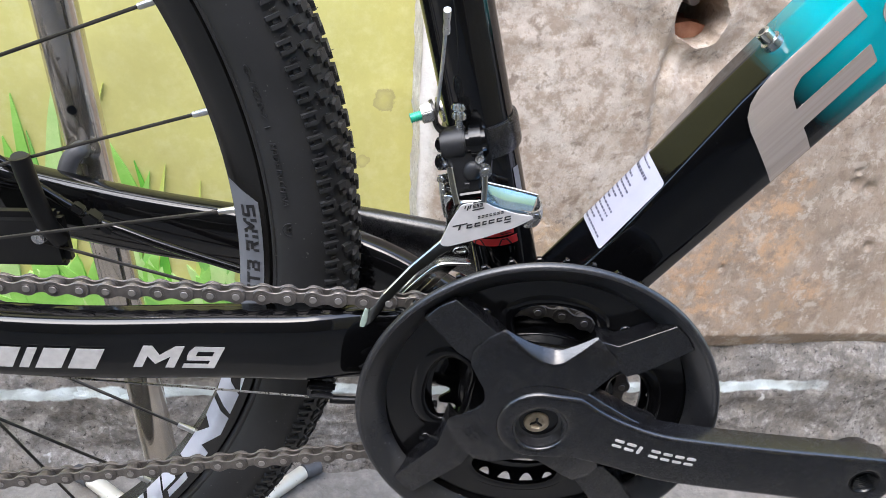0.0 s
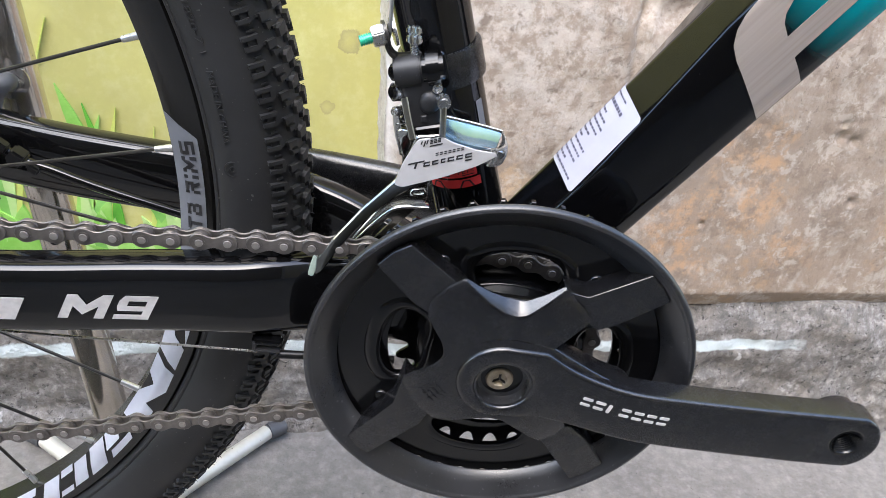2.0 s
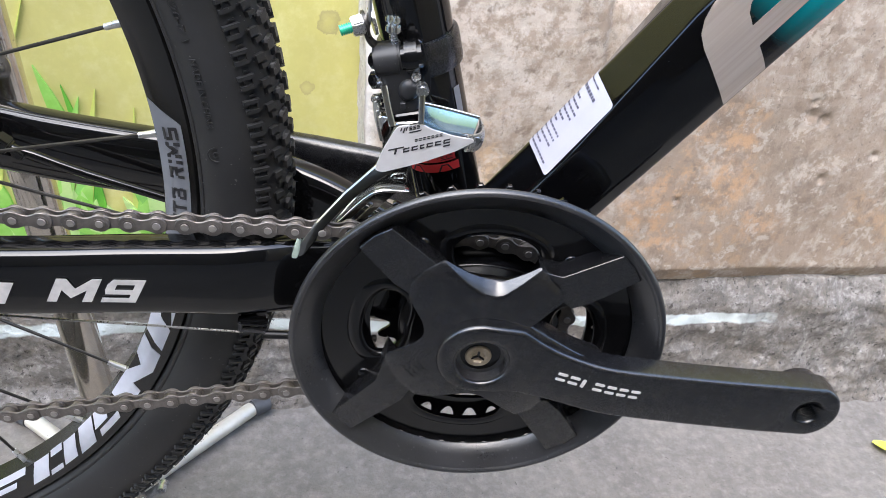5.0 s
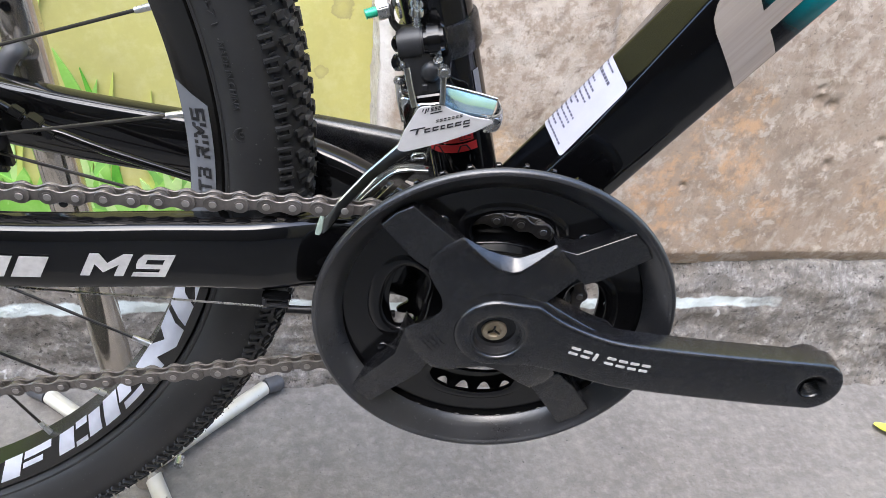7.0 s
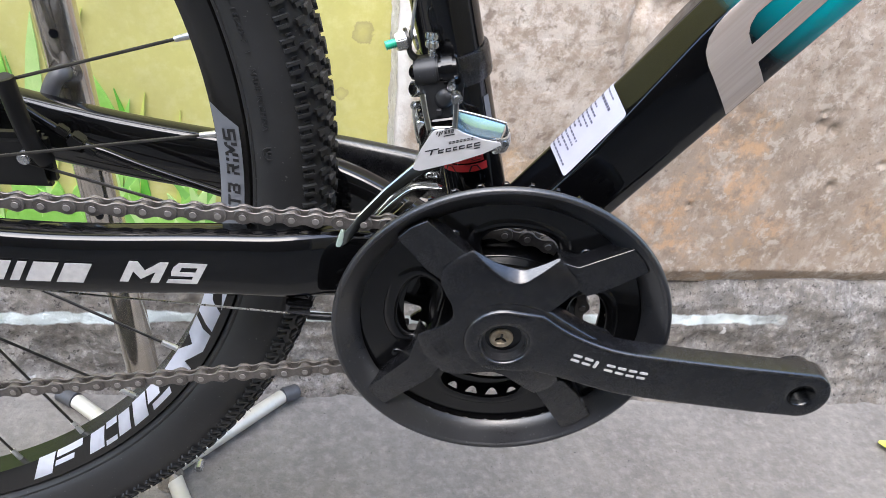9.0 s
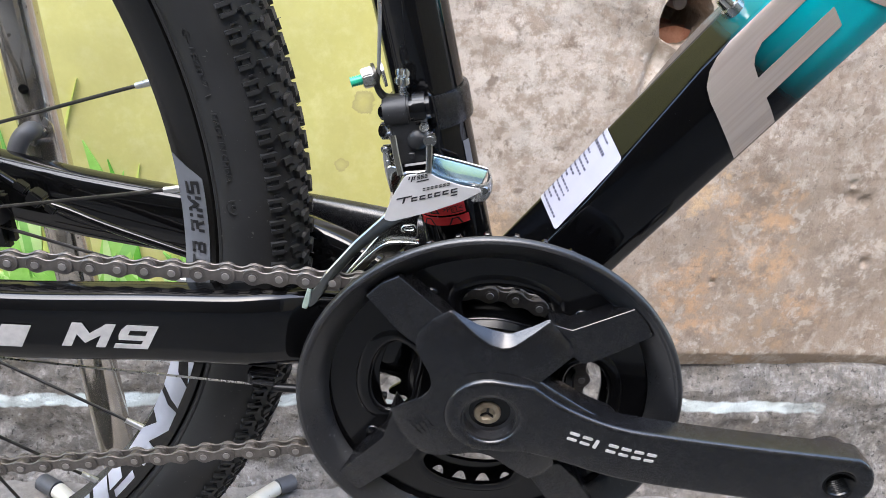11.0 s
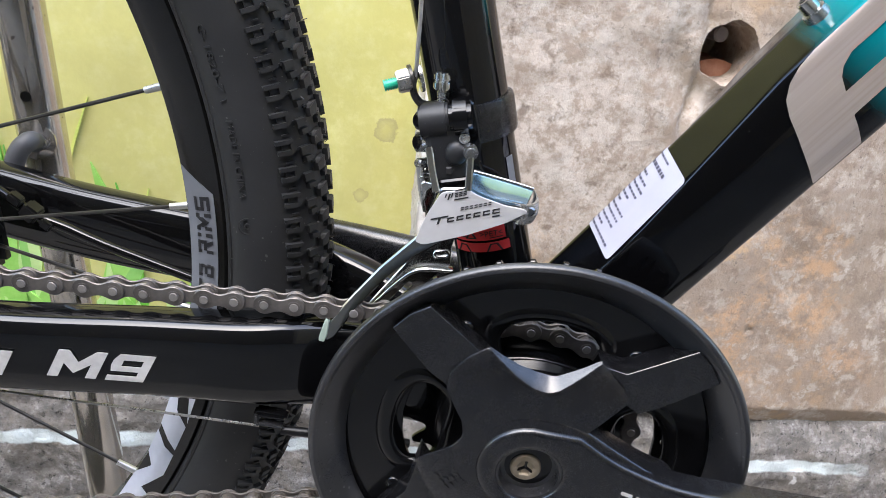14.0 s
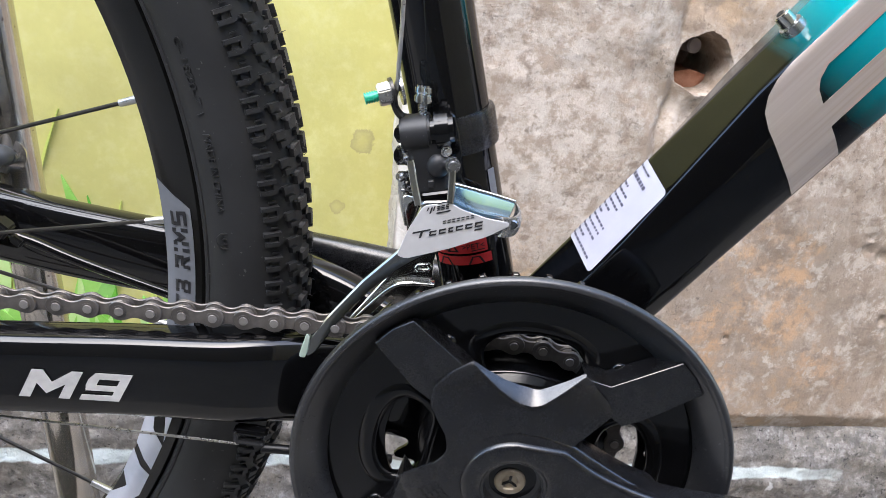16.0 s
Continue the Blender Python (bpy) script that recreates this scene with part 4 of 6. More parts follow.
def block(x0, x1, z0, z1, slant=0.0055, cut=()):
    """A slanted plain block, split at the given fractions of its width."""
    out, edges = [], [0.0, *cut, 1.0]
    for a, b in zip(edges, edges[1:]):
        g = 0.0004 if cut else 0
        u0, u1 = x0 + (x1 - x0) * a + g, x0 + (x1 - x0) * b - g
        out.append([(u0, z0), (u1, z0), (u1 + slant, z1), (u0 + slant, z1)])
    return out


def sliced(polys, n=6):
    """Cuts quads into n strips along, so that they follow a curved face."""
    out = []
    for a, b, c, d in polys:
        for k in range(n):
            f = lambda p, q, t: (p[0] + (q[0] - p[0]) * t, p[1] + (q[1] - p[1]) * t)
            out.append([f(a, b, k / n), f(a, b, (k + 1) / n), f(d, c, (k + 1) / n), f(d, c, k / n)])
    return out


def stay_word(strokes, x, z, width, height):
    """Slanted block lettering on the stay, made of quads in a unit box."""
    quads = [[(x + u * width + 0.42 * v * height, z + v * height) for u, v in q] for q in strokes]
    return slabs(sliced(quads, 3), cs_face, (0, -0.0002, 0))


def box_stroke(u0, v0, u1, v1):
    return [(u0, v0), (u1, v0), (u1, v1), (u0, v1)]


letter_m = [box_stroke(0, 0, 0.22, 1), box_stroke(0.78, 0, 1, 1), [(0.22, 0.52), (0.5, 0.16), (0.5, 0.58), (0.22, 1.0)], [(0.5, 0.16), (0.78, 0.52), (0.78, 1.0), (0.5, 0.58)]]
digit_nine = [[(0.0, 0.78), (0.76, 0.78), (0.76, 1.0), (0.10, 1.0)], box_stroke(0.0, 0.56, 0.26, 0.78), [(0.06, 0.36), (0.76, 0.36), (0.76, 0.56), (0.0, 0.56)], box_stroke(0.76, 0.0, 1, 1), box_stroke(0.02, 0.0, 0.76, 0.20)]
part("decal_letter", stay_word(letter_m, -0.2055, 0.0058, 0.0196, 0.0136), GREY_INK, chainstay)
part("decal_digit", stay_word(digit_nine, -0.1825, 0.0058, 0.0160, 0.0136), GREY_INK, chainstay)
for x0, x1 in ((-0.2365, -0.2235), (-0.2515, -0.2395), (-0.2590, -0.2545), (-0.2755, -0.2620), (-0.2920, -0.2785)):
    part("letter_block", slabs(sliced(block(x0, x1, 0.0040, 0.0165, 0.0055), 3), cs_face, (0, -0.0002, 0)), GREY_INK, chainstay)

# ---- rear wheel, built round its own hub: x forwards, z up
WC = (0.0, 0.0)
rim_sec = [(0.2985, -0.0085), (0.2985, 0.0085), (0.3050, 0.0125), (0.3158, 0.0138), (0.3172, 0.0122), (0.3110, 0.011), (0.3110, -0.011), (0.3172, -0.0122), (0.3158, -0.0138), (0.3050, -0.0125)]
rear_wheel = part("rear_wheel", lathe(rim_sec, WC, 220), RIM, bicycle, "black alloy rim with grey and white decals")
rear_wheel.matrix_basis = Matrix.Translation((-0.4668, 0.001, 0.026)) @ Matrix.Rotation(math.atan(0.065), 4, "Z")
tp = [(0.3150, -0.0105), (0.3176, -0.0118), (0.3180, -0.0158), (0.3190, -0.0176), (0.3200, -0.0180), (0.3206, -0.0178), (0.3212, -0.0186), (0.3245, -0.0222), (0.3330, -0.0256), (0.3420, -0.0264), (0.3500, -0.0250), (0.3570, -0.0200), (0.3620, -0.0120), (0.3640, 0.0)]
tp = tp + [(r, -y) for r, y in tp[-2::-1]]
tyre = part("tyre", lathe(tp, WC, 240, closed=False), RUBBER, rear_wheel, "new knobbly black rubber tyre")


def on_tyre(theta, s, h):
    """theta round the wheel, s along the section (0 drive-side shoulder, 1 far shoulder), h above the casing."""
    sec = [(0.3460, -0.0259), (0.3510, -0.0246), (0.3570, -0.0200), (0.3620, -0.0120), (0.3640, 0.0), (0.3620, 0.0120), (0.3570, 0.0200), (0.3510, 0.0246), (0.3460, 0.0259)]
    f = s * (len(sec) - 1)
    i = min(int(f), len(sec) - 2)
    (r0, y0), (r1, y1) = sec[i], sec[i + 1]
    t = f - i
    n = Vector((y1 - y0, -(r1 - r0))).normalized()
    r, y = r0 + (r1 - r0) * t + n.x * h, y0 + (y1 - y0) * t + n.y * h
    return (r * math.cos(theta), y, r * math.sin(theta))


def knob(bm, theta, s, dth, ds, h, outline=None, base=-0.0008, g=0.82):
    """A tread block with the given outline in (round, across), tapering upwards."""
    outline = outline or ((-0.5, -0.5), (0.5, -0.5), (0.5, 0.5), (-0.5, 0.5))
    lo = [bm.verts.new(on_tyre(theta + dth * u, s + ds * v, base)) for u, v in outline]
    hi = [bm.verts.new(on_tyre(theta + dth * u * g, s + ds * v * g, h)) for u, v in outline]
    n = len(lo)
    bm.faces.new(hi)
    for k in range(n):
        bm.faces.new((lo[k - 1], lo[k], hi[k], hi[k - 1]))


bm = bmesh.new()
N = 180
STEP = 2 * math.pi / N
ARROW = ((-0.5, -0.5), (0.5, -0.5), (0.5, 0.1), (0.12, 0.5), (-0.12, 0.5), (-0.5, 0.1))
SKEW = ((-0.5, -0.42), (0.5, -0.5), (0.42, 0.5), (-0.34, 0.42))
HOOK = ((-0.5, -0.5), (0.18, -0.5), (0.5, -0.1), (0.5, 0.5), (-0.12, 0.5), (-0.5, 0.08))
# each pitch: (round, across from, across to, width round, height, outline)
PITCH = ((0.00, 0.040, 0.175, 0.19, 0.0024, None), (0.39, 0.024, 0.190, 0.17, 0.0026, None), (0.195, 0.090, 0.200, 0.46, 0.0011, None), (0.195, 0.158, 0.212, 0.56, 0.0022, ARROW),
         (0.62, 0.115, 0.172, 0.07, 0.0009, None), (0.02, 0.205, 0.245, 0.10, 0.0009, None), (-0.07, 0.232, 0.312, 0.34, 0.0024, SKEW), (-0.42, 0.252, 0.326, 0.25, 0.0023, SKEW),
         (-0.62, 0.320, 0.352, 0.10, 0.0010, None), (-0.78, 0.342, 0.425, 0.50, 0.0025, HOOK), (-0.22, 0.405, 0.450, 0.30, 0.0021, HOOK))
for i in range(N):
    th = STEP * i + radians(0.2)
    for side in (0, 1):
        for u, s0, s1, w, h, shape in PITCH:
            mid, wide, v = (s0 + s1) / 2, s1 - s0, 1
            if side:
                mid, v, u = 1 - mid, -1, u + 0.5
            outline = shape or ((-0.5, -0.5), (0.5, -0.5), (0.5, 0.5), (-0.5, 0.5))
            knob(bm, th + STEP * u, mid, STEP * w, wide, h, tuple((a, b * v) for a, b in outline), g=0.86)
    knob(bm, th + STEP * 0.30, 0.5, STEP * 0.52, 0.075, 0.0025)
bmesh.ops.recalc_face_normals(bm, faces=bm.faces[:])
tread = link("tread", bm, RUBBER, tyre, "rubber tread knobs", smooth=False)
tagged(tread, kind="stuff")
# fine moulding hairs on the shoulder
bm = bmesh.new()
rnd = random.Random(5)
for i in range(260):
    th = rnd.uniform(-1.4, 0.7)
    s_ = rnd.choice((0.30, 0.36, 0.42, 0.46, 0.5, 0.24))
    a = Vector(on_tyre(th, s_, 0.002))
    b = Vector(on_tyre(th + rnd.uniform(-0.003, 0.003), s_, 0.0021 + rnd.uniform(0.0010, 0.0022)))
    rod(a, b, 0.00026, 0.00012, 4, bm)
tagged(part("moulding_hair", bm, RUBBER, tyre), kind="stuff")


def arc_place(theta0, r0, y, inward):
    """Text along a circle of the wheel: tops inwards and anticlockwise, or tops outwards and clockwise."""
    def place(u, v):
        th = theta0 + u / r0 if inward else theta0 - u / r0
        r = r0 - v if inward else r0 + v
        return (r * math.cos(th), y(r), r * math.sin(th))
    return place


def side_y(r):
    """The tyre's drive-side wall at radius r."""
    for (r0, y0), (r1, y1) in zip(tp, tp[1:]):
        if r0 <= r <= r1:
            return y0 + (y1 - y0) * (r - r0) / (r1 - r0)
    return -0.0264


def rim_y(r):
    """The rim's drive-side face at radius r."""
    return -(0.0085 + 0.0040 * (r - 0.2985) / 0.0065 if r < 0.3050 else 0.0125 + 0.0013 * (r - 0.3050) / 0.0108)


for text, th0, length in (("G-1820-7", 22.2, 0.0290), ("\\", 16.6, 0.0012), ("MADE IN CHINA", 15.0, 0.0362)):
    part("moulded_word", fitted(text, length, 0.0032, arc_place(radians(th0), 0.3278, lambda r: side_y(r) - 0.0007, False), (0, 0.0008, 0)), RUBBER, tyre)
bm = lathe([(0.0042, -0.0004), (0.0042, 0.0003), (0.0035, 0.0003), (0.0035, -0.0004)], (0, 0), 32)
lathe([(0.0016, -0.0004), (0.0016, 0.0003), (0.0010, 0.0003), (0.0010, -0.0004)], (0, 0), 20, bm=bm)
bmesh.ops.transform(bm, matrix=Matrix.Translation((0.3300 * math.cos(radians(6.3)), side_y(0.3300) - 0.0002, 0.3300 * math.sin(radians(6.3)))), verts=bm.verts[:])
part("moulded_ring", bm, RUBBER, tyre)


def rim_patch(outline, n=10):
    """A decal on the rim: outline(f, g) gives (degrees, radius) for f, g in 0..1."""
    bm = bmesh.new()
    prev = None
    for i in range(n + 1):
        cur = []
        for k in range(5):
            deg, r = outline(i / n, k / 4)
            cur.append(bm.verts.new((r * math.cos(radians(deg)), rim_y(r) - 0.0005, r * math.sin(radians(deg)))))
        if prev:
            for k in range(4):
                bm.faces.new((prev[k], cur[k], cur[k + 1], prev[k + 1]))
        prev = cur
    r = bmesh.ops.extrude_face_region(bm, geom=bm.faces[:])
    bmesh.ops.translate(bm, verts=[q for q in r["geom"] if isinstance(q, bmesh.types.BMVert)], vec=(0, 0.0003, 0))
    bmesh.ops.recalc_face_normals(bm, faces=bm.faces[:])
    return bm


decal = part("grey_decal", rim_patch(lambda f, g: (-8 + (16.3 + 2.6 * (1 - g)) * f, 0.2988 + 0.0140 * g), 30), GREY_DECAL, rear_wheel, "slate grey rim decal with black lettering")
B = box_stroke
LETTERS = {"M": (1.25, letter_m), "T": (1.0, [B(0, 0.8, 1, 1), B(0.37, 0, 0.63, 0.8)]), "I": (0.28, [B(0, 0, 1, 1)]),
           "B": (1.0, [B(0, 0, 0.24, 1), B(0.24, 0.81, 0.92, 1), B(0.24, 0.41, 0.92, 0.6), B(0.24, 0, 0.92, 0.19), B(0.74, 0.6, 1, 0.81), B(0.74, 0.19, 1, 0.41)]),
           "R": (1.0, [B(0, 0, 0.24, 1), B(0.24, 0.8, 1, 1), B(0.74, 0.6, 1, 0.8), B(0.24, 0.4, 1, 0.6), [(0.73, 0), (1, 0), (0.8, 0.4), (0.52, 0.4)]]),
           "S": (1.0, [B(0, 0.8, 1, 1), B(0, 0.6, 0.26, 0.8), B(0, 0.4, 1, 0.6), B(0.74, 0.2, 1, 0.4), B(0, 0, 1, 0.2)])}
lay, along = arc_place(radians(-3.2), 0.3106, lambda r: rim_y(r) - 0.0007, True), 0.0
for ch in "MTB RIMS":
    if ch == " ":
        along += 0.0042
        continue
    wide, strokes = LETTERS[ch]
    quads = [[(along + u * wide * 0.0070, v * 0.0074) for u, v in q] for q in strokes]
    part("decal_letter", slabs(sliced(quads, 2), lay, (0, -0.0002, 0)), INK_AND_RECESS, decal)
    along += wide * 0.0070 + 0.0016
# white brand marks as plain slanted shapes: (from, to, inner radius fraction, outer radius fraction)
for pieces in (((-58.4, -55.4, 0, 1), (-55.0, -50.2, 0.0, 0.28), (-55.0, -51.6, 0.42, 0.66)), ((-48.6, -45.8, 0.05, 0.95), (-45.4, -43.2, 0.0, 0.24), (-45.4, -43.2, 0.76, 1.0), (-42.8, -40.4, 0.05, 0.95)),
               ((-39.6, -36.6, 0, 1), (-36.2, -33.4, 0.0, 0.55), (-35.4, -31.2, 0.70, 1.0)), ):
    for t0, t1, g0, g1 in pieces:
        part("white_mark", rim_patch(lambda f, g: (t0 + (t1 - t0) * f - 2.5 * (g0 + (g1 - g0) * g - 0.5), 0.2978 + 0.0134 * (g0 + (g1 - g0) * g)), 6), WHITE_INK, rear_wheel)


def rim_shape(poly):
    """A flat angular decal on the rim; corners as (degrees, radius)."""
    bm = bmesh.new()
    v = [bm.verts.new((a, r * 1000, 0)) for a, r in poly]
    bmesh.ops.triangle_fill(bm, use_beauty=True, use_dissolve=False, edges=[bm.edges.new((v[k - 1], v[k])) for k in range(len(v))])
    for cut in (302, 305, 308):
        bmesh.ops.bisect_plane(bm, geom=bm.verts[:] + bm.edges[:] + bm.faces[:], dist=1e-6, plane_co=(0, cut, 0), plane_no=(0, 1, 0))
    for q in bm.verts:
        a, r = radians(q.co.x), q.co.y / 1000
        q.co = (r * math.cos(a), rim_y(r) - 0.0005, r * math.sin(a))
    e = bmesh.ops.extrude_face_region(bm, geom=bm.faces[:])
    bmesh.ops.translate(bm, verts=[q for q in e["geom"] if isinstance(q, bmesh.types.BMVert)], vec=(0, 0.0003, 0))
    bmesh.ops.recalc_face_normals(bm, faces=bm.faces[:])
    return bm


for shape in ([(-30.2, 0.2982), (-25.9, 0.2978), (-23.6, 0.3035), (-22.4, 0.2982), (-19.3, 0.2978), (-20.4, 0.3045), (-21.0, 0.3112), (-23.8, 0.3118), (-26.6, 0.3048), (-27.3, 0.3114), (-30.2, 0.3112), (-30.4, 0.3050)],
              [(-12.5, 0.2978), (-18.4, 0.2980), (-20.3, 0.3108), (-17.1, 0.3110), (-15.6, 0.3035), (-12.5, 0.3000)], [(-12.5, 0.3062), (-12.3, 0.3110), (-16.6, 0.3110)]):
    part("white_mark", rim_shape(shape), WHITE_INK, rear_wheel)
# spokes and nipples
for i in range(32):
    th = radians(6.3 + 11.25 * i)
    hub_th = th + radians(-75 if i % 4 < 2 else 75)
    y_h = -0.018 if i % 2 == 0 else 0.030
    rim_p = Vector((0.2990 * math.cos(th), 0, 0.2990 * math.sin(th)))
    hub_p = Vector((0.026 * math.cos(hub_th), y_h, 0.026 * math.sin(hub_th)))
    d = (hub_p - rim_p).normalized()
    part("spoke", rod(rim_p + d * 0.010, hub_p, 0.0010, 0.0010, 8), SPOKE, rear_wheel)
    part("nipple", rod(rim_p - d * 0.001, rim_p + d * 0.0115, 0.0021, 0.0017, 10), ALLOY, rear_wheel)
part("hub", lathe([(0.012, -0.045), (0.030, -0.024), (0.030, -0.021), (0.014, -0.016), (0.014, 0.026), (0.030, 0.029), (0.030, 0.032), (0.012, 0.045)], WC, 40), SATIN, rear_wheel)

# ---- crankset: chainrings
def turned(loop, deg):
    c, sn = math.cos(radians(deg)), math.sin(radians(deg))
    return [(x * c - z * sn, x * sn + z * c) for x, z in loop]


def polar(pts):
    return [(r * math.cos(radians(a)), r * math.sin(radians(a))) for a, r in pts]


# windows of the outer ring: middle angle, half width, outer radius of the opening
WINDOWS = ((88.5, 23.0, 0.0622, 0.0064, 0.55), (176.0, 24.0, 0.0578, 0.0082, 0.7), (267.5, 27.0, 0.0622, 0.0050, 0.15), (359.0, 31.0, 0.0600, 0.0070, 0.5))
holes = [oval(0.0370, r1, mid, half) for mid, half, r1, lip, tall in WINDOWS]
crankset = part("crankset", prism([turned(gear(42, 0.0808, 0.0890), 4.1), *holes], -0.0470, -0.0448, 0.0004), STAMPED, bicycle, "black triple crankset with plastic chain guard")
part("middle_chainring", prism([turned(gear(32, 0.0604, 0.0700), 0.9), *[oval(0.0400, r, 90 * k + 88, 38, 3.2) for k, r in enumerate((0.0588, 0.0545, 0.0525, 0.0575))]], -0.0402, -0.0380, 0.0003), STAMPED, crankset)
part("small_chainring", prism([turned(gear(24, 0.0448, 0.0525), 6.5), ring_loop(0.0345, 48)], -0.0318, -0.0298, 0.0003), STAMPED, crankset)
part("ring_carrier", lathe([(0.0380, -0.0300), (0.0400, -0.0345), (0.0392, -0.0400), (0.0355, -0.0435), (0.0345, -0.0435), (0.0350, -0.0300)], (0, 0), 96), STAMPED, crankset)
for (mid, half, r1, lip, tall), u in zip(WINDOWS, holes):
    t = oval(0.0330, r1 + lip, mid, half + 6.0)
    bm = bmesh.new()
    n = len(t)
    ring = [[bm.verts.new((p[0] + (q[0] - p[0]) * f, -0.0469 + (y + 0.0469) * (tall if y < -0.0469 else 1), p[1] + (q[1] - p[1]) * f)) for p, q in zip(t, u)]
            for f, y in ((0.0, -0.0469), (0.08, -0.0476), (0.22, -0.0485), (0.42, -0.0490), (0.65, -0.0487), (0.85, -0.0478), (1.0, -0.0462), (1.0, -0.0440))]
    for p, q in zip(ring, ring[1:]):
        for j in range(n):
            bm.faces.new((p[j - 1], p[j], q[j], q[j - 1]))
    bmesh.ops.recalc_face_normals(bm, faces=bm.faces[:])
    part("window_lip", bm, STAMPED, crankset)
    for deg in (mid - half - 11, mid + half + 11):
        bm = bmesh.new()
        bmesh.ops.create_uvsphere(bm, u_segments=20, v_segments=12, radius=0.0036, matrix=Matrix.Translation((0.0635 * math.cos(radians(deg)), -0.0472, 0.0635 * math.sin(radians(deg)))) @ Matrix.Diagonal((1, 0.55, 1, 1)))
        part("rivet", bm, STAMPED, crankset)
# chain guard: a rolled rim and a matt face that slopes down to a sharp inner edge
part("chain_guard", lathe([(0.0880, -0.0522), (0.0908, -0.0542), (0.0928, -0.0562), (0.0934, -0.0576), (0.0929, -0.0591), (0.0919, -0.0600), (0.0908, -0.0602), (0.0899, -0.0597), (0.0894, -0.0590), (0.0890, -0.0587), (0.0840, -0.0545), (0.0786, -0.0503), (0.0784, -0.0496), (0.0790, -0.0490), (0.0840, -0.0498)], (0, 0), 220), PLASTIC, crankset, "scuffed black plastic chain guard ring")
# spider: a domed hub with a deep bay between each two flat arms
HUB = ((336, 0.0350), (350, 0.0275), (8, 0.0262), (30, 0.0272), (48, 0.0310), (53.5, 0.0345), (51.5, 0.0395), (49.3, 0.0455), (48.9, 0.0525), (55, 0.0548), (61, 0.0556), (69.4, 0.0586), (70.8, 0.0558), (72.3, 0.0531), (74.4, 0.0500), (76.7, 0.0471), (79.2, 0.0445), (81.7, 0.0422), (84.9, 0.0408), (88.1, 0.0402), (92.7, 0.0406),
       (97.2, 0.0417), (101.5, 0.0440), (105.8, 0.0471), (108.4, 0.0501), (110.9, 0.0533), (114.4, 0.0592), (124, 0.0577), (133.6, 0.0552), (139, 0.0505), (141.8, 0.0433), (144.6, 0.0371), (149.5, 0.0335), (154.5, 0.0318), (160, 0.0320), (166.3, 0.0333), (183.5, 0.0458),
       (190, 0.0450), (200, 0.0432), (211, 0.0412), (222, 0.0392), (228, 0.0365), (234, 0.0325), (242, 0.0275), (255, 0.0230), (268, 0.0215), (282, 0.0232), (293, 0.0290), (301, 0.0380), (305.5, 0.0455), (315, 0.0465), (325, 0.0450), (330, 0.0405))
DOME = lambda r: -0.0668 + 4.27 * max(0.0, r - 0.020) ** 2
rim = rounded(polar(HUB), 0.0012, 2)
turn, last = [], -1e9
for x, z in rim:
    last = max(last + 0.15, (math.degrees(math.atan2(z, x)) - 330) % 360)
    turn.append(last)
turn = [330 + v * 359.5 / turn[-1] for v in turn]
bm = bmesh.new()
rings = []
for f in (0.0, 0.03, 0.10, 0.22, 0.36, 0.52, 0.68, 0.82, 0.93, 1.0):
    row = []
    for (x, z), a in zip(rim, turn):
        cx, cz = 0.0125 * math.cos(radians(a)), 0.0125 * math.sin(radians(a))
        px, pz = cx + (x - cx) * f, cz + (z - cz) * f
        row.append(bm.verts.new((px, DOME(math.hypot(px, pz)) if f else -0.0600, pz)))
    rings.append(row)
wide = inset(rim, -0.001)
for step in range(5):
    row = []
    for p, q in zip(wide, rim):
        a = math.degrees(math.atan2(q[1], q[0])) % 360
        c = max(0.06, 1 - (abs(a - 91.5) / 24) ** 2)
        out, down = ((0.0002, 0.0002), (0.0026 * c, 0.0003 + 0.0027 * c), (0.0048 * c, 0.0004 + 0.0056 * c), (0.0046 * c - 0.0010, 0.0010 + 0.0058 * c), (0.0046 * c - 0.0075, 0.0030 + 0.0060 * c))[step]
        k = out / 0.001
        row.append(bm.verts.new((q[0] + (p[0] - q[0]) * k, DOME(math.hypot(*q)) + down, q[1] + (p[1] - q[1]) * k)))
    rings.append(row)
for p, q in zip(rings, rings[1:]):
    for i in range(len(rim)):
        bm.faces.new((p[i - 1], q[i - 1], q[i], p[i]))
bmesh.ops.recalc_face_normals(bm, faces=bm.faces[:])
spider = part("spider", bm, SATIN, crankset, "satin black four-arm spider")
# arms: corners as (angle, radius)
ARMS = ([(69.0, 0.0572), (58.4, 0.0601), (48.7, 0.0868), (43.0, 0.0874), (37.0, 0.0866), (38.0, 0.0600), (40.0, 0.0520), (55.0, 0.0500)],
        [(115.5, 0.0520), (119.0, 0.0600), (126.6, 0.0836), (132.8, 0.0846), (139.2, 0.0838), (140.4, 0.0600), (139.0, 0.0500)],
        [(186.5, 0.0450), (207.4, 0.0545), (217.9, 0.0874), (223.0, 0.0878), (228.1, 0.0870), (227.6, 0.0510), (224.0, 0.0430), (205.0, 0.0400)],
        [(305.0, 0.0470), (305.7, 0.0700), (305.9, 0.0860), (312.5, 0.0868), (319.2, 0.0856), (323.6, 0.0634), (325.0, 0.0500), (315.0, 0.0450)])
for out in ARMS:
    bm = prism([polar(out[::-1])], lambda x, z: -0.0600 + 0.0022 * max(0, (math.hypot(x, z) - 0.056) / 0.03), -0.0475, 0.00025)
    part("spider_arm", bm, SATIN, crankset)
ARM0 = 43.0
# small moulded bars on one arm
a0 = radians(ARM0 + 180)
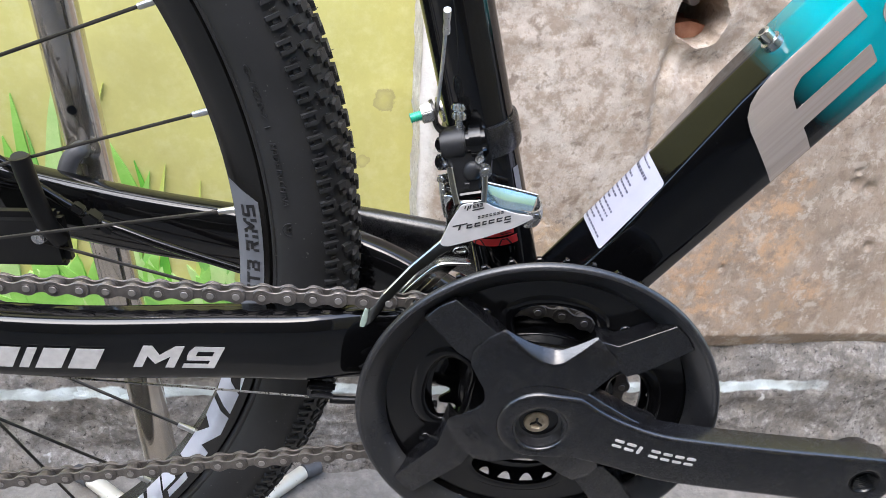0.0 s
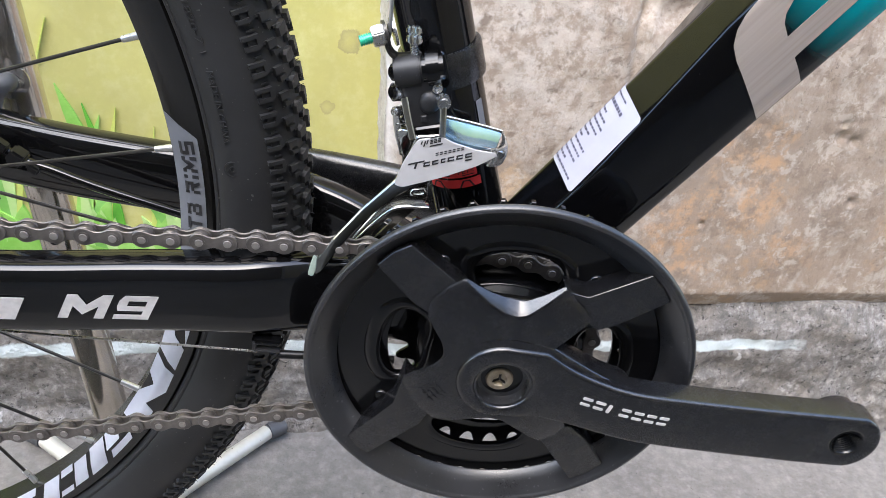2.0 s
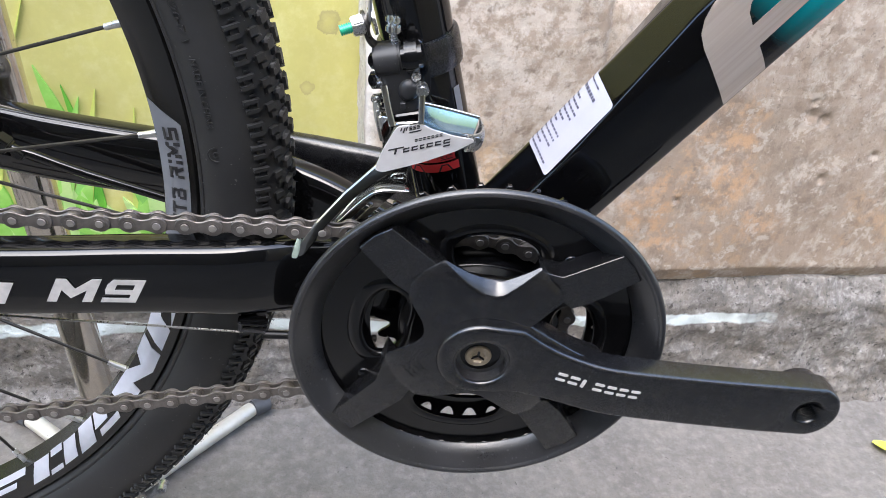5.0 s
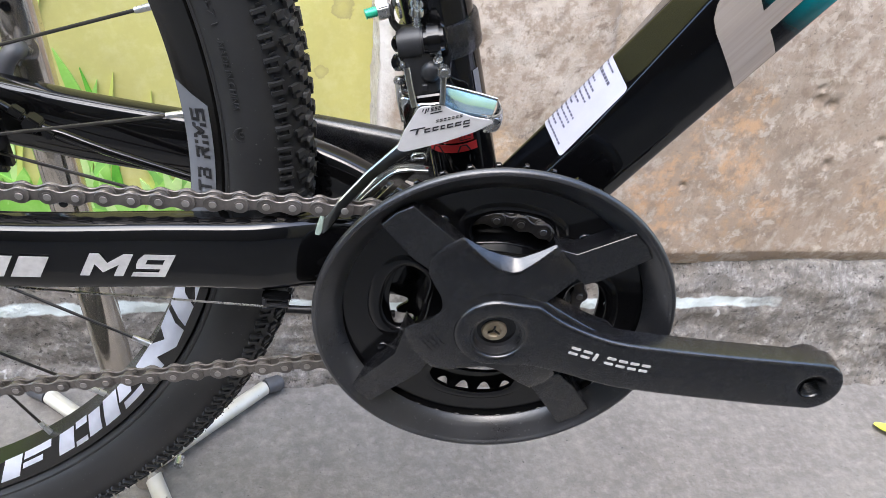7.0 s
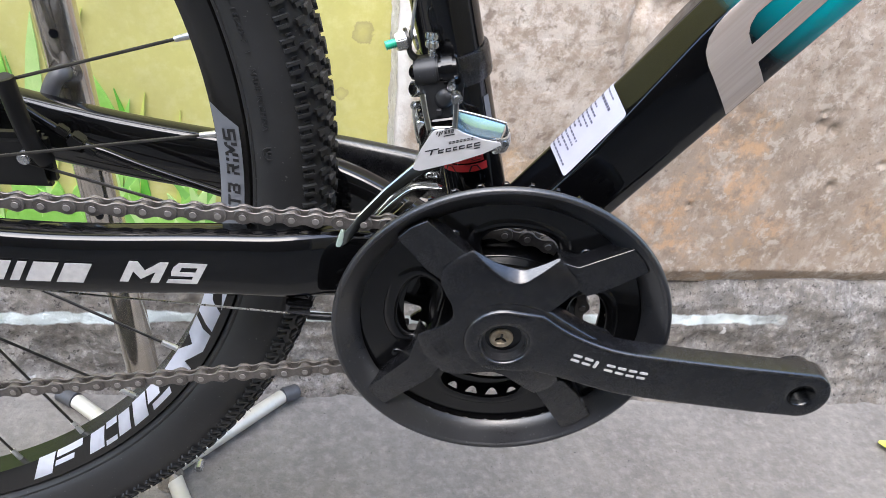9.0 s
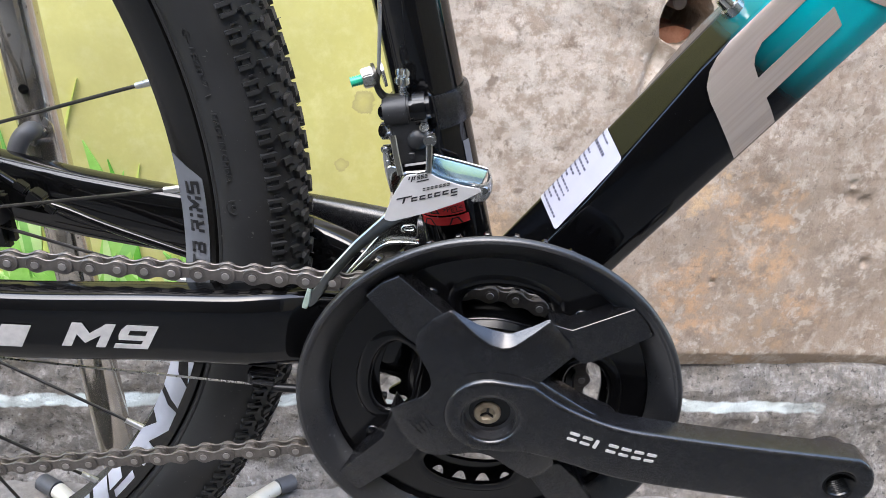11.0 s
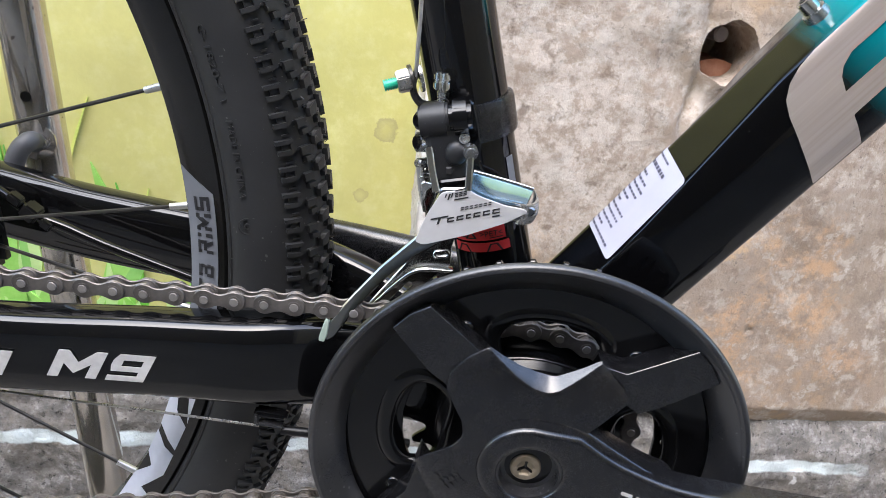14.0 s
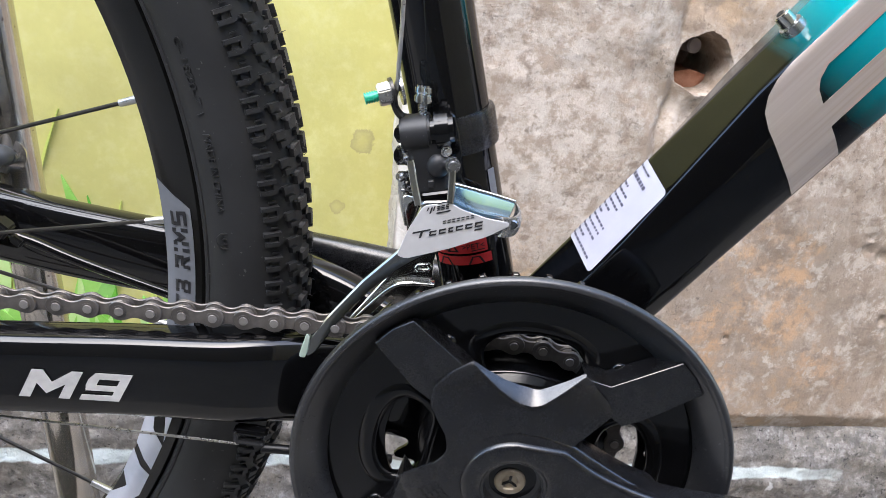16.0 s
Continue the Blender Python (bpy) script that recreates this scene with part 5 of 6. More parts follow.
for i in range(4):
    for j in range(3):
        r, w = 0.0240 + 0.0026 * i, -0.0200 + 0.0036 * j
        q = [(r + dr, w + dw) for dr, dw in ((0, 0), (0.0012, 0), (0.0012, 0.0026), (0, 0.0026))]
        part("moulded_mark", slabs([[(p * math.cos(a0) - v * math.sin(a0), p * math.sin(a0) + v * math.cos(a0)) for p, v in q]], lambda u, v: (u, DOME(math.hypot(u, v)) - 0.0004, v), (0, 0.003, 0)), SATIN, spider)

# ---- crank arm
AX = Vector((0.1705, 0, -0.0047))
top = [(0.018, 0.0235), (0.0312, 0.0168), (0.0450, 0.0130), (0.0614, 0.0108), (0.090, 0.0102), (0.1209, 0.0102), (0.150, 0.0108)]
bot = [(0.150, -0.0218), (0.1331, -0.0216), (0.1000, -0.0212), (0.0704, -0.0200), (0.0393, -0.0172), (0.020, -0.0165), (0.010, -0.0185)]
end = [(AX.x + 0.0168 * math.cos(radians(t)), AX.z - 0.0003 + 0.0168 * math.sin(radians(t))) for t in range(75, -76, -10)]
left = [(0.0215 * math.cos(radians(t)), 0.0025 + 0.0215 * math.sin(radians(t))) for t in range(285, 69, -12)]
outline = [(p.x, p.z) for p in smooth_path([(x, 0, z) for x, z in top], 5)] + end + [(p.x, p.z) for p in smooth_path([(x, 0, z) for x, z in bot], 5)] + left


def crank_front(x, z):
    t = min(1.0, max(0.0, (x - 0.012) / 0.060))
    return -0.0690 - 0.0067 * (t * t * (3 - 2 * t))


crank = part("crank_arm", prism([outline, ring_loop(0.0070, 32, (AX.x, AX.z)), ring_loop(0.0134, 40, (0.0010, 0.0010))], crank_front, lambda x, z: crank_front(x, z) + (0.0125 if x > 0.03 else 0.010), 0.0026, None, 5), SATIN, bicycle, "satin black alloy crank arm with an open pedal thread")
shoulder = [(p.x, p.z) for p in smooth_path([(x, 0, z) for x, z in ((0.0640, 0.0040), (0.0580, 0.0098), (0.0475, 0.0130), (0.0320, 0.0200), (0.0190, 0.0262), (0.0070, 0.0292), (-0.0060, 0.0288), (-0.0165, 0.0232), (-0.0225, 0.0130), (-0.0235, 0.0020), (-0.0205, -0.0085), (-0.0120, -0.0165), (0.0, -0.0190), (0.020, -0.0170), (0.0400, -0.0150), (0.0640, -0.0120))], 4)]
part("crank_shoulder", prism([shoulder[::-1], ring_loop(0.0140, 40, (0.0010, 0.0010))], lambda x, z: -0.0668 - 0.0040 * max(0, min(1, (x - 0.02) / 0.05)), -0.0560, 0.0022, None, 4), SATIN, crank)
crank.matrix_basis = Matrix.Rotation(radians(0.75), 4, "Y")
part("pedal_boss", rod((AX.x - 0.001, -0.0655, AX.z), (AX.x - 0.001, -0.0560, AX.z), 0.0138, 0.0130, 36), SATIN, crank)
part("pedal_thread", lathe([(0.0071, -0.0752), (0.0066, -0.0745)] + [(0.0066 if k % 2 else 0.0071, -0.0740 + 0.0006 * k) for k in range(18)] + [(0.0076, -0.0632), (0.0076, -0.0752)], (AX.x, AX.z), 32), STAMPED, crank, "cut pedal thread")
part("boss_ring", lathe([(0.0136, -0.0676), (0.0136, -0.0600), (0.0100, -0.0600), (0.0100, -0.0618), (0.0118, -0.0624), (0.0126, -0.0672)], (0.0010, 0.0010), 48), PLASTIC, crank)
part("washer", lathe([(0.0112, -0.0618), (0.0112, -0.0600), (0.0055, -0.0600), (0.0055, -0.0618)], (0.0008, 0.0010), 40), STAMPED, crank)
bolt = part("crank_bolt", prism([ring_loop(0.0066, 40), ring_loop(0.0036, 6)], -0.0630, -0.0600, 0.0006), BOLT, crank, "bronze-tinted crank bolt")
part("bolt_socket", rod((0, -0.0618, 0), (0, -0.0600, 0), 0.0037, 0.0037, 6), BOLT, bolt)
# Dark bars stand for the shade in the bolt's three-legged recess.
for k in range(3):
    a_ = radians(90 + 120 * k)
    part("dark_recess_bar", rod((0, -0.0620, 0), (0.0040 * math.cos(a_), -0.0624, 0.0040 * math.sin(a_)), 0.0006, 0.0006, 8), STAMPED, bolt)
for k in range(7):
    x0 = 0.0385 + 0.0062 * k
    zc, w = 0.0012 - 0.10 * (x0 - 0.0385), 0.0016 if k == 2 else 0.0046
    for lo, hi in ((-0.0027, -0.0012), (0.0008, 0.0024)) if k != 2 else ((-0.0027, 0.0024),):
        bar = [(x0 + 0.22 * lo, zc + lo), (x0 + w + 0.22 * lo, zc + lo - 0.0004), (x0 + w + 0.22 * hi, zc + hi - 0.0004), (x0 + 0.22 * hi, zc + hi)]
        part("brand_bar", slabs([rounded(bar, 0.0005, 3)], lambda u, v: (u, crank_front(u, v) - 0.0003, v), (0, 0.0004, 0)), GREY_INK, crank)

# ---- chain
top_run = [(-0.50, 0.0270), (-0.235, 0.0393), (-0.10, 0.0455), (-0.02, 0.0485)]
arc = [(0.0486 * math.cos(radians(t)), 0.0486 * math.sin(radians(t))) for t in range(90, -96, -6)]
low_run = [(-0.093, -0.0616), (-0.180, -0.0795), (-0.264, -0.0965), (-0.36, -0.116)]
line = [Vector((x, 0, z)) for x, z in top_run + arc + low_run]
for p in line:
    p.y = -0.0308 + 0.0478 * min(0, p.x + 0.03)
pts, last = [line[0]], line[0]
for p in line[1:]:
    while (p - last).length >= 0.0127:
        last = last + (p - last).normalized() * 0.0127
        pts.append(last)


def plate_loop(h, waist):
    """A figure-of-eight side plate, centred on two pins one pitch apart."""
    out = []
    for c, lo, hi in ((0.00635, -115, 115), (-0.00635, 65, 295)):
        out += [(c + h * math.cos(radians(t)), h * math.sin(radians(t))) for t in range(lo, hi + 1, 23)]
        for u, w in ((0.0024, 1.18), (0.0012, 1.04), (0.0, 1.0), (-0.0012, 1.04), (-0.0024, 1.18)):
            out.append((u if c > 0 else -u, waist * w if c > 0 else -waist * w))
    return out


def link_mesh(y_out, thick, inner):
    bm = bmesh.new()
    for sgn in (-1, 1):
        y0, y1 = sgn * y_out, sgn * (y_out - thick)
        prism([plate_loop(0.0046, 0.0028)], y0 if sgn < 0 else y1, y1 if sgn < 0 else y0, 0.0003, bm)
    for c in (-0.00635, 0.00635):
        if inner:
            rod((c, -0.0016, 0), (c, 0.0016, 0), 0.0038, None, 14, bm)
            rod((c, -y_out - 0.0002, 0), (c, -y_out + 0.0004, 0), 0.0028, None, 14, bm)
        else:
            rod((c, -y_out - 0.0003, 0), (c, y_out + 0.0003, 0), 0.0027, None, 16, bm)
            plain = set(bm.faces)
            rod((c, -y_out - 0.0009, 0), (c, -y_out - 0.0002, 0), 0.0018, 0.0019, 16, bm)
            for f in bm.faces:
                if f not in plain:
                    f.material_index = 1
    return bm


chain = part("chain", link_mesh(0.0033, 0.0009, False), CHAIN, bicycle, "dark oiled steel roller chain")
chain.data.materials.append(PIN)
inner = part("chain_link", link_mesh(0.0023, 0.0009, True), CHAIN, chain)
first = True
for i in range(len(pts) - 1):
    p, q = pts[i], pts[i + 1]
    x = (q - p).normalized()
    y = Vector((0, 1, 0))
    y = (y - x * y.dot(x)).normalized()
    z = x.cross(y)
    m = Matrix.Translation((p + q) / 2) @ Matrix((x, y, z)).transposed().to_4x4()
    if i == 0:
        chain.matrix_basis = m
        home = m.inverted()
    elif i == 1:
        inner.matrix_basis = home @ m
    else:
        share("chain_link", inner if i % 2 else chain, home @ m, chain)

# ---- front derailleur
fd_plate = rounded([(-0.0531, 0.1085), (-0.0414, 0.1105), (-0.0390, 0.1085), (-0.0300, 0.1070), (-0.0165, 0.1065), (-0.0140, 0.1050), (-0.0165, 0.1015), (-0.0350, 0.0935), (-0.0500, 0.0850), (-0.0590, 0.0775), (-0.0700, 0.0650), (-0.0800, 0.0500), (-0.0890, 0.0330), (-0.0925, 0.0300), (-0.0955, 0.0315), (-0.0935, 0.0370), (-0.0850, 0.0520), (-0.0730, 0.0700), (-0.0600, 0.0860), (-0.0560, 0.0980)], 0.0015, 3)
derailleur = part("front_derailleur", prism([fd_plate], -0.0372, -0.0358, 0.0006), DARKENED_CHROME, bicycle, "chromed front derailleur with a black pivot body and silver label")
label = rounded([(-0.0525, 0.1070), (-0.0422, 0.1098), (-0.0380, 0.1078), (-0.0270, 0.1055), (-0.0190, 0.1052), (-0.0178, 0.1040), (-0.0258, 0.0980), (-0.0395, 0.0907), (-0.0566, 0.0834), (-0.0604, 0.0842), (-0.0574, 0.0955)], 0.002, 3)
part("label", prism([label], -0.0377, -0.0371, 0.0001), SILVER_LABEL, derailleur, "silver label with dark print bars")
fdp = lambda u, v: (u, -0.0379, v)
tilt = lambda x, z: (-0.0550 + x * 0.94 - z * 0.10, 0.0922 + x * 0.36 + z)
strokes = [(0.0000, 0.0024, 0.0072, 0.0006), (0.0026, 0.0000, 0.0010, 0.0024), (0.0250, -0.0014, 0.0030, 0.0006)]
for x0, w in ((0.0068, 0.0028), (0.0106, 0.0028), (0.0144, 0.0020), (0.0174, 0.0028), (0.0212, 0.0028), (0.0250, 0.0030)):
    strokes += [(x0, 0.0, w, 0.0006), (x0, 0.0014, w, 0.0006), (x0, 0.0006, 0.0006, 0.0008)]
strokes += [(0.0121 + 0.00185 * k, 0.0041 + dz, 0.0012, 0.0004) for k in range(7) for dz in (0.0, 0.0009)]
strokes += [(0.0095 + 0.0017 * k, 0.0102 + dz, 0.0013, 0.0004) for k in range(3) for dz in (0.0, 0.0007, 0.0014)]
strokes += [(0.0096, 0.0128, 0.0044, 0.0005), (0.0093, 0.0089, 0.0056, 0.0005), (0.0065, 0.0096, 0.0007, 0.0024), (0.0078, 0.0104, 0.0006, 0.0018), (0.0054, 0.0108, 0.0006, 0.0014)]
for x0, z0, w, h in strokes:
    bar = [tilt(x0, z0), tilt(x0 + w, z0), tilt(x0 + w + h * 0.3, z0 + h), tilt(x0 + h * 0.3, z0 + h)]
    part("label_bar", slabs([bar], fdp, (0, 0.0003, 0)), INK_AND_RECESS, derailleur)
# folded flange that joins the two cage plates


def loft(rows, thick=(0, 0, -0.0011)):
    """A sheet through rows of points, with thickness."""
    bm = bmesh.new()
    for lift in (0, 1):
        g = [[bm.verts.new(Vector(p) + Vector(thick) * lift) for p in row] for row in rows]
        for i in range(len(g) - 1):
            for k in range(len(g[0]) - 1):
                bm.faces.new((g[i][k], g[i + 1][k], g[i + 1][k + 1], g[i][k + 1]))
        if lift == 0:
            first = g
    m, n = len(rows), len(rows[0])
    edge = [(i, 0) for i in range(m)] + [(m - 1, k) for k in range(1, n)] + [(i, n - 1) for i in range(m - 2, -1, -1)] + [(0, k) for k in range(n - 2, 0, -1)]
    for e in range(len(edge)):
        (i0, k0), (i1, k1) = edge[e - 1], edge[e]
        bm.faces.new((first[i0][k0], first[i1][k1], g[i1][k1], g[i0][k0]))
    bmesh.ops.recalc_face_normals(bm, faces=bm.faces[:])
    return bm


front = smooth_path([(-0.0411, -0.0370, 0.1104), (-0.0375, -0.0372, 0.1090), (-0.0324, -0.0372, 0.1076), (-0.0245, -0.0372, 0.1069), (-0.0195, -0.0370, 0.1064)], 5)
rear = smooth_path([(-0.0410, -0.0220, 0.1120), (-0.0369, -0.0220, 0.1116), (-0.0290, -0.0220, 0.1106), (-0.0215, -0.0220, 0.1095), (-0.0156, -0.0220, 0.1085)], 5)
rows_f = []
for p, q in zip(front, rear):
    rows_f.append([tuple(p.lerp(q, k / 10) - Vector((0, 0, 0.0014 * math.sin(math.pi * k / 10)))) for k in range(11)])
part("cage_flange", loft(rows_f), BLUE_SHEEN_CHROME, derailleur, "chromed flange of the cage, with a bluish reflection put into its colour")
part("flange_rim", wire([tuple(p) for p in rear[::4]], 0.0009, 10, 4), CHROME, derailleur)
bend = smooth_path([(-0.0200, -0.0374, 0), (-0.0160, -0.0368, 0), (-0.0134, -0.0335, 0), (-0.0128, -0.0285, 0), (-0.0140, -0.0215, 0)], 5)
part("cage_corner", loft([[(p.x - 0.0010 * (1 - math.sin(math.pi * k / 5)), p.y, 0.1066 + 0.0016 * i / 20 - 0.0082 * k / 5) for k in range(6)] for i, p in enumerate(bend)], (-0.0008, 0.0008, 0)), STEEL, derailleur)
inner_plate = rounded([(-0.0600, 0.1010), (-0.0400, 0.1000), (-0.0430, 0.0880), (-0.0448, 0.0780), (-0.0440, 0.0690), (-0.0500, 0.0630), (-0.0600, 0.0500), (-0.0700, 0.0380), (-0.0780, 0.0360), (-0.0800, 0.0400), (-0.0700, 0.0560), (-0.0600, 0.0720), (-0.0575, 0.0880)], 0.002, 3)
slot = rounded([(-0.0712, 0.0432), (-0.0694, 0.0420), (-0.0588, 0.0568), (-0.0606, 0.0582)], 0.0012, 3)
part("inner_cage_plate", prism([inner_plate, slot], -0.0230, -0.0216, 0.0003), CHROME, derailleur)
strip = smooth_path([(-0.0430, -0.0236, 0.0672), (-0.0530, -0.0240, 0.0664), (-0.0600, -0.0242, 0.0640), (-0.0680, -0.0240, 0.0550), (-0.0760, -0.0236, 0.0436)], 6)
part("cage_rib", sweep(strip, lambda s: superellipse(0.0010, 0.0022, 2.6, 20), up=(0, -1, 0)), CHROME, derailleur)
part("cage_tip", prism([rounded([(-0.0958, 0.0308), (-0.0947, 0.0359), (-0.0932, 0.0425), (-0.0915, 0.0407), (-0.0918, 0.0340), (-0.0930, 0.0305)], 0.0008, 3)], -0.0384, -0.0352, 0.0004), TIP, derailleur, "pale plastic tip of the cage")
part("cage_tab", prism([rounded([(-0.0525, 0.0730), (-0.0513, 0.0751), (-0.0461, 0.0760), (-0.0448, 0.0745), (-0.0461, 0.0725), (-0.0507, 0.0714)], 0.0006, 3), rounded([(-0.0508, 0.0732), (-0.0503, 0.0741), (-0.0468, 0.0747), (-0.0462, 0.0740), (-0.0468, 0.0734), (-0.0500, 0.0727)], 0.0003, 2)], -0.0238, -0.0222, 0.0002), CHROME, derailleur)
# pivot body: a satin barrel with a gloss end cap over a neck that narrows to a foot
def barrel(p0, p1, r, bev, seg=36):
    bm = rod(p0, p1, r, r, seg)
    bmesh.ops.bevel(bm, geom=[e for e in bm.edges if e.calc_face_angle(0) > 1], offset=bev, segments=4, affect="EDGES")
    return bm


neck = rounded([(-0.0630, 0.1300), (-0.0622, 0.1250), (-0.0588, 0.1165), (-0.0566, 0.1090), (-0.0555, 0.1078), (-0.0440, 0.1106), (-0.0436, 0.1160), (-0.0462, 0.1245), (-0.0478, 0.1320)], 0.0022, 4)
pivot = part("pivot_body", prism([neck], lambda x, z: -0.0300 - 0.0016 * max(0.0, min(1.0, (0.1150 - z) / 0.008)), -0.0160, 0.0022, None, 4), MATT, derailleur, "satin black pivot body")
part("pivot_barrel", barrel((-0.0652, -0.0255, 0.1306), (-0.0540, -0.0255, 0.1336), 0.0070, 0.0010), MATT, pivot)
bm = bmesh.new()
bmesh.ops.create_uvsphere(bm, u_segments=28, v_segments=18, radius=0.0048, matrix=Matrix.Translation((-0.0492, -0.0292, 0.1212)) @ Matrix.Diagonal((0.95, 0.8, 1.1, 1)))
part("pivot_boss", bm, MATT, pivot)
part("pivot_cap", barrel((-0.0538, -0.0262, 0.1337), (-0.0452, -0.0262, 0.1361), 0.0073, 0.0018), STAMPED, derailleur, "gloss black pivot cap")
part("pin_block", prism([rounded([(-0.0555, 0.1092), (-0.0432, 0.1128), (-0.0424, 0.1092), (-0.0545, 0.1058)], 0.0008, 3)], -0.0326, -0.0200, 0.0008), STAMPED, derailleur)
# Black block on the neck stands for a shaded notch.
part("dark_notch_block", prism([rounded([(-0.0523, 0.1152), (-0.0498, 0.1158), (-0.0493, 0.1128), (-0.0518, 0.1122)], 0.0005, 2)], -0.0318, -0.0290, 0.0003), INK_AND_RECESS, derailleur)
part("back_plate", prism([rounded([(-0.0478, 0.1410), (-0.0452, 0.1398), (-0.0424, 0.1325), (-0.0398, 0.1240), (-0.0388, 0.1150), (-0.0360, 0.1118), (-0.0445, 0.1118), (-0.0455, 0.1300)], 0.0012, 3)], -0.0215, -0.0165, 0.0006), GLOSS, derailleur)
part("cage_bracket", prism([rounded([(-0.0612, 0.1072), (-0.0600, 0.1082), (-0.0545, 0.1070), (-0.0550, 0.1010), (-0.0566, 0.0948), (-0.0574, 0.0945), (-0.0602, 0.1030)], 0.0008, 3)], lambda x, z: -0.0305 + 0.25 * (x + 0.0545), -0.0270, 0.0003), CHROME, derailleur, "bright bent bracket of the cage")
for pts_, w in (([(-0.0436, -0.0352, 0.1240), (-0.0434, -0.0358, 0.1215), (-0.0429, -0.0366, 0.1160), (-0.0424, -0.0373, 0.1096)], 0.0014), ([(-0.0602, -0.0310, 0.1222), (-0.0592, -0.0318, 0.1195), (-0.0574, -0.0340, 0.1140), (-0.0545, -0.0370, 0.1066)], 0.0015), ([(-0.0628, -0.0265, 0.1135), (-0.0620, -0.0258, 0.1080), (-0.0604, -0.0245, 0.1010), (-0.0576, -0.0228, 0.0920)], 0.0016)):
    part("link_arm", sweep(smooth_path(pts_, 5), lambda s: superellipse(w, 0.0007, 3, 16), up=(0, -1, 0.2)), CHROME, derailleur)
for p, r, axis in (((-0.0436, -0.0352, 0.1240), 0.0029, (0.1, -1, 0.1)), ((-0.0470, -0.0300, 0.1278), 0.0022, (0.3, -1, 0.1)), ((-0.0652, -0.0262, 0.1310), 0.0037, (-0.85, -0.5, 0.05)), ((-0.0642, -0.0262, 0.1222), 0.0039, (-0.85, -0.5, 0.05)), ((-0.0628, -0.0260, 0.1135), 0.0022, (-0.8, -0.6, 0.0)), ((-0.0612, -0.0250, 0.1085), 0.0020, (-0.8, -0.6, 0.0))):
    p, axis = Vector(p), Vector(axis).normalized()
    rv = part("rivet", rod(p - axis * 0.0040, p + axis * 0.0008, r, r, 24), ZINC, derailleur)
    part("rivet_head", rod(p + axis * 0.0007, p + axis * 0.0020, r * 0.72, r * 0.62, 20), STAMPED if r > 0.003 else ZINC, rv)
part("spring_housing", rod((-0.0570, -0.0240, 0.1205), (-0.0640, -0.0258, 0.1215), 0.0030, 0.0030, 24), STAMPED, derailleur)
part("pivot_pin", rod((-0.0600, -0.0275, 0.1120), (-0.0490, -0.0285, 0.1105), 0.0022, 0.0022, 14), STAMPED, derailleur)
# limit screws
for head, foot_ in (((-0.0588, -0.0195, 0.1462), (-0.0575, -0.0195, 0.1370)), ((-0.0584, -0.0255, 0.1442), (-0.0572, -0.0255, 0.1360))):
    a_, b_ = Vector(foot_), Vector(head)
    d = (b_ - a_).normalized()
    screw = part("limit_screw", rod(a_, b_, 0.0014, 0.0014, 12), ZINC, derailleur, "plated limit screw")
    for k in range(4):
        part("thread_ring", rod(a_.lerp(b_, 0.45 + 0.13 * k), a_.lerp(b_, 0.51 + 0.13 * k), 0.0018, 0.0018, 12), ZINC, screw)
    for u in (-0.0013, 0.0013):
        bm = rod(b_ + Vector((u, 0, 0)), b_ + d * 0.0032 + Vector((u, 0, 0)), 0.0022, 0.0018, 16)
        bmesh.ops.bevel(bm, geom=[e for e in bm.edges if e.calc_face_angle(0) > 1], offset=0.0006, segments=2, affect="EDGES")
        part("screw_head", bm, CHROME, screw)
# cable arm with its pinch bolt and cable
AXN = (Vector((-0.0782, -0.0270, 0.1437)) - Vector((-0.0668, -0.0240, 0.1478))).normalized()
N0 = Vector((-0.0668, -0.0250, 0.1478))
part("cable_arm", sweep(smooth_path([(-0.0560, -0.020, 0.1385), (-0.0615, -0.0225, 0.1368), (-0.0662, -0.024, 0.1375), (-0.0694, -0.0255, 0.1425), (-0.0690, -0.0255, 0.1500)], 6), lambda s: superellipse(0.0012, 0.0034, 3, 16), up=(0, 1, 0)), SPOKE, derailleur, "dark steel cable arm")
part("washer", rod(N0, N0 + AXN * 0.0012, 0.0058, 0.0058, 28), ZINC, derailleur)
part("washer", rod(N0 + AXN * 0.0034, N0 + AXN * 0.0046, 0.0056, 0.0056, 28), SPOKE, derailleur)
bm = rod(N0 + AXN * 0.0046, N0 + AXN * 0.0098, 0.0048, 0.0046, 6)
bmesh.ops.bevel(bm, geom=[e for e in bm.edges if e.calc_face_angle(0) > 0.5], offset=0.0005, segments=2, affect="EDGES")
part("pinch_nut", bm, STEEL, derailleur, "plated hexagon nut")
thread = part("thread_end", rod(N0 + AXN * 0.0098, N0 + AXN * 0.0150, 0.0020, 0.0018, 14), GREEN_LOCK, derailleur, "green thread-locked bolt end")
for k in range(5):
    part("thread_ring", rod(N0 + AXN * (0.0104 + 0.0010 * k), N0 + AXN * (0.0109 + 0.0010 * k), 0.0023, 0.0023, 14), GREEN_LOCK, thread)
tail = part("cable_tail", wire([(-0.0688, -0.0275, 0.1470), (-0.0690, -0.0315, 0.1560), (-0.0693, -0.0430, 0.1774), (-0.0702, -0.0600, 0.2008)], 0.0008, 8, 8), ALLOY, derailleur, "bare cable tail with a crimped metal cap")
part("cable_cap", sweep([Vector((-0.0694, -0.0525, 0.19)).lerp(Vector((-0.0702, -0.0602, 0.2008)), k / 8) for k in range(9)], lambda s: circle(0.0015 - 0.0003 * math.exp(-((s - 0.45) / 0.12) ** 2), 14)), ALLOY, tail)
# clamp band round the seat tube
bm = bmesh.new()
rows_ = []
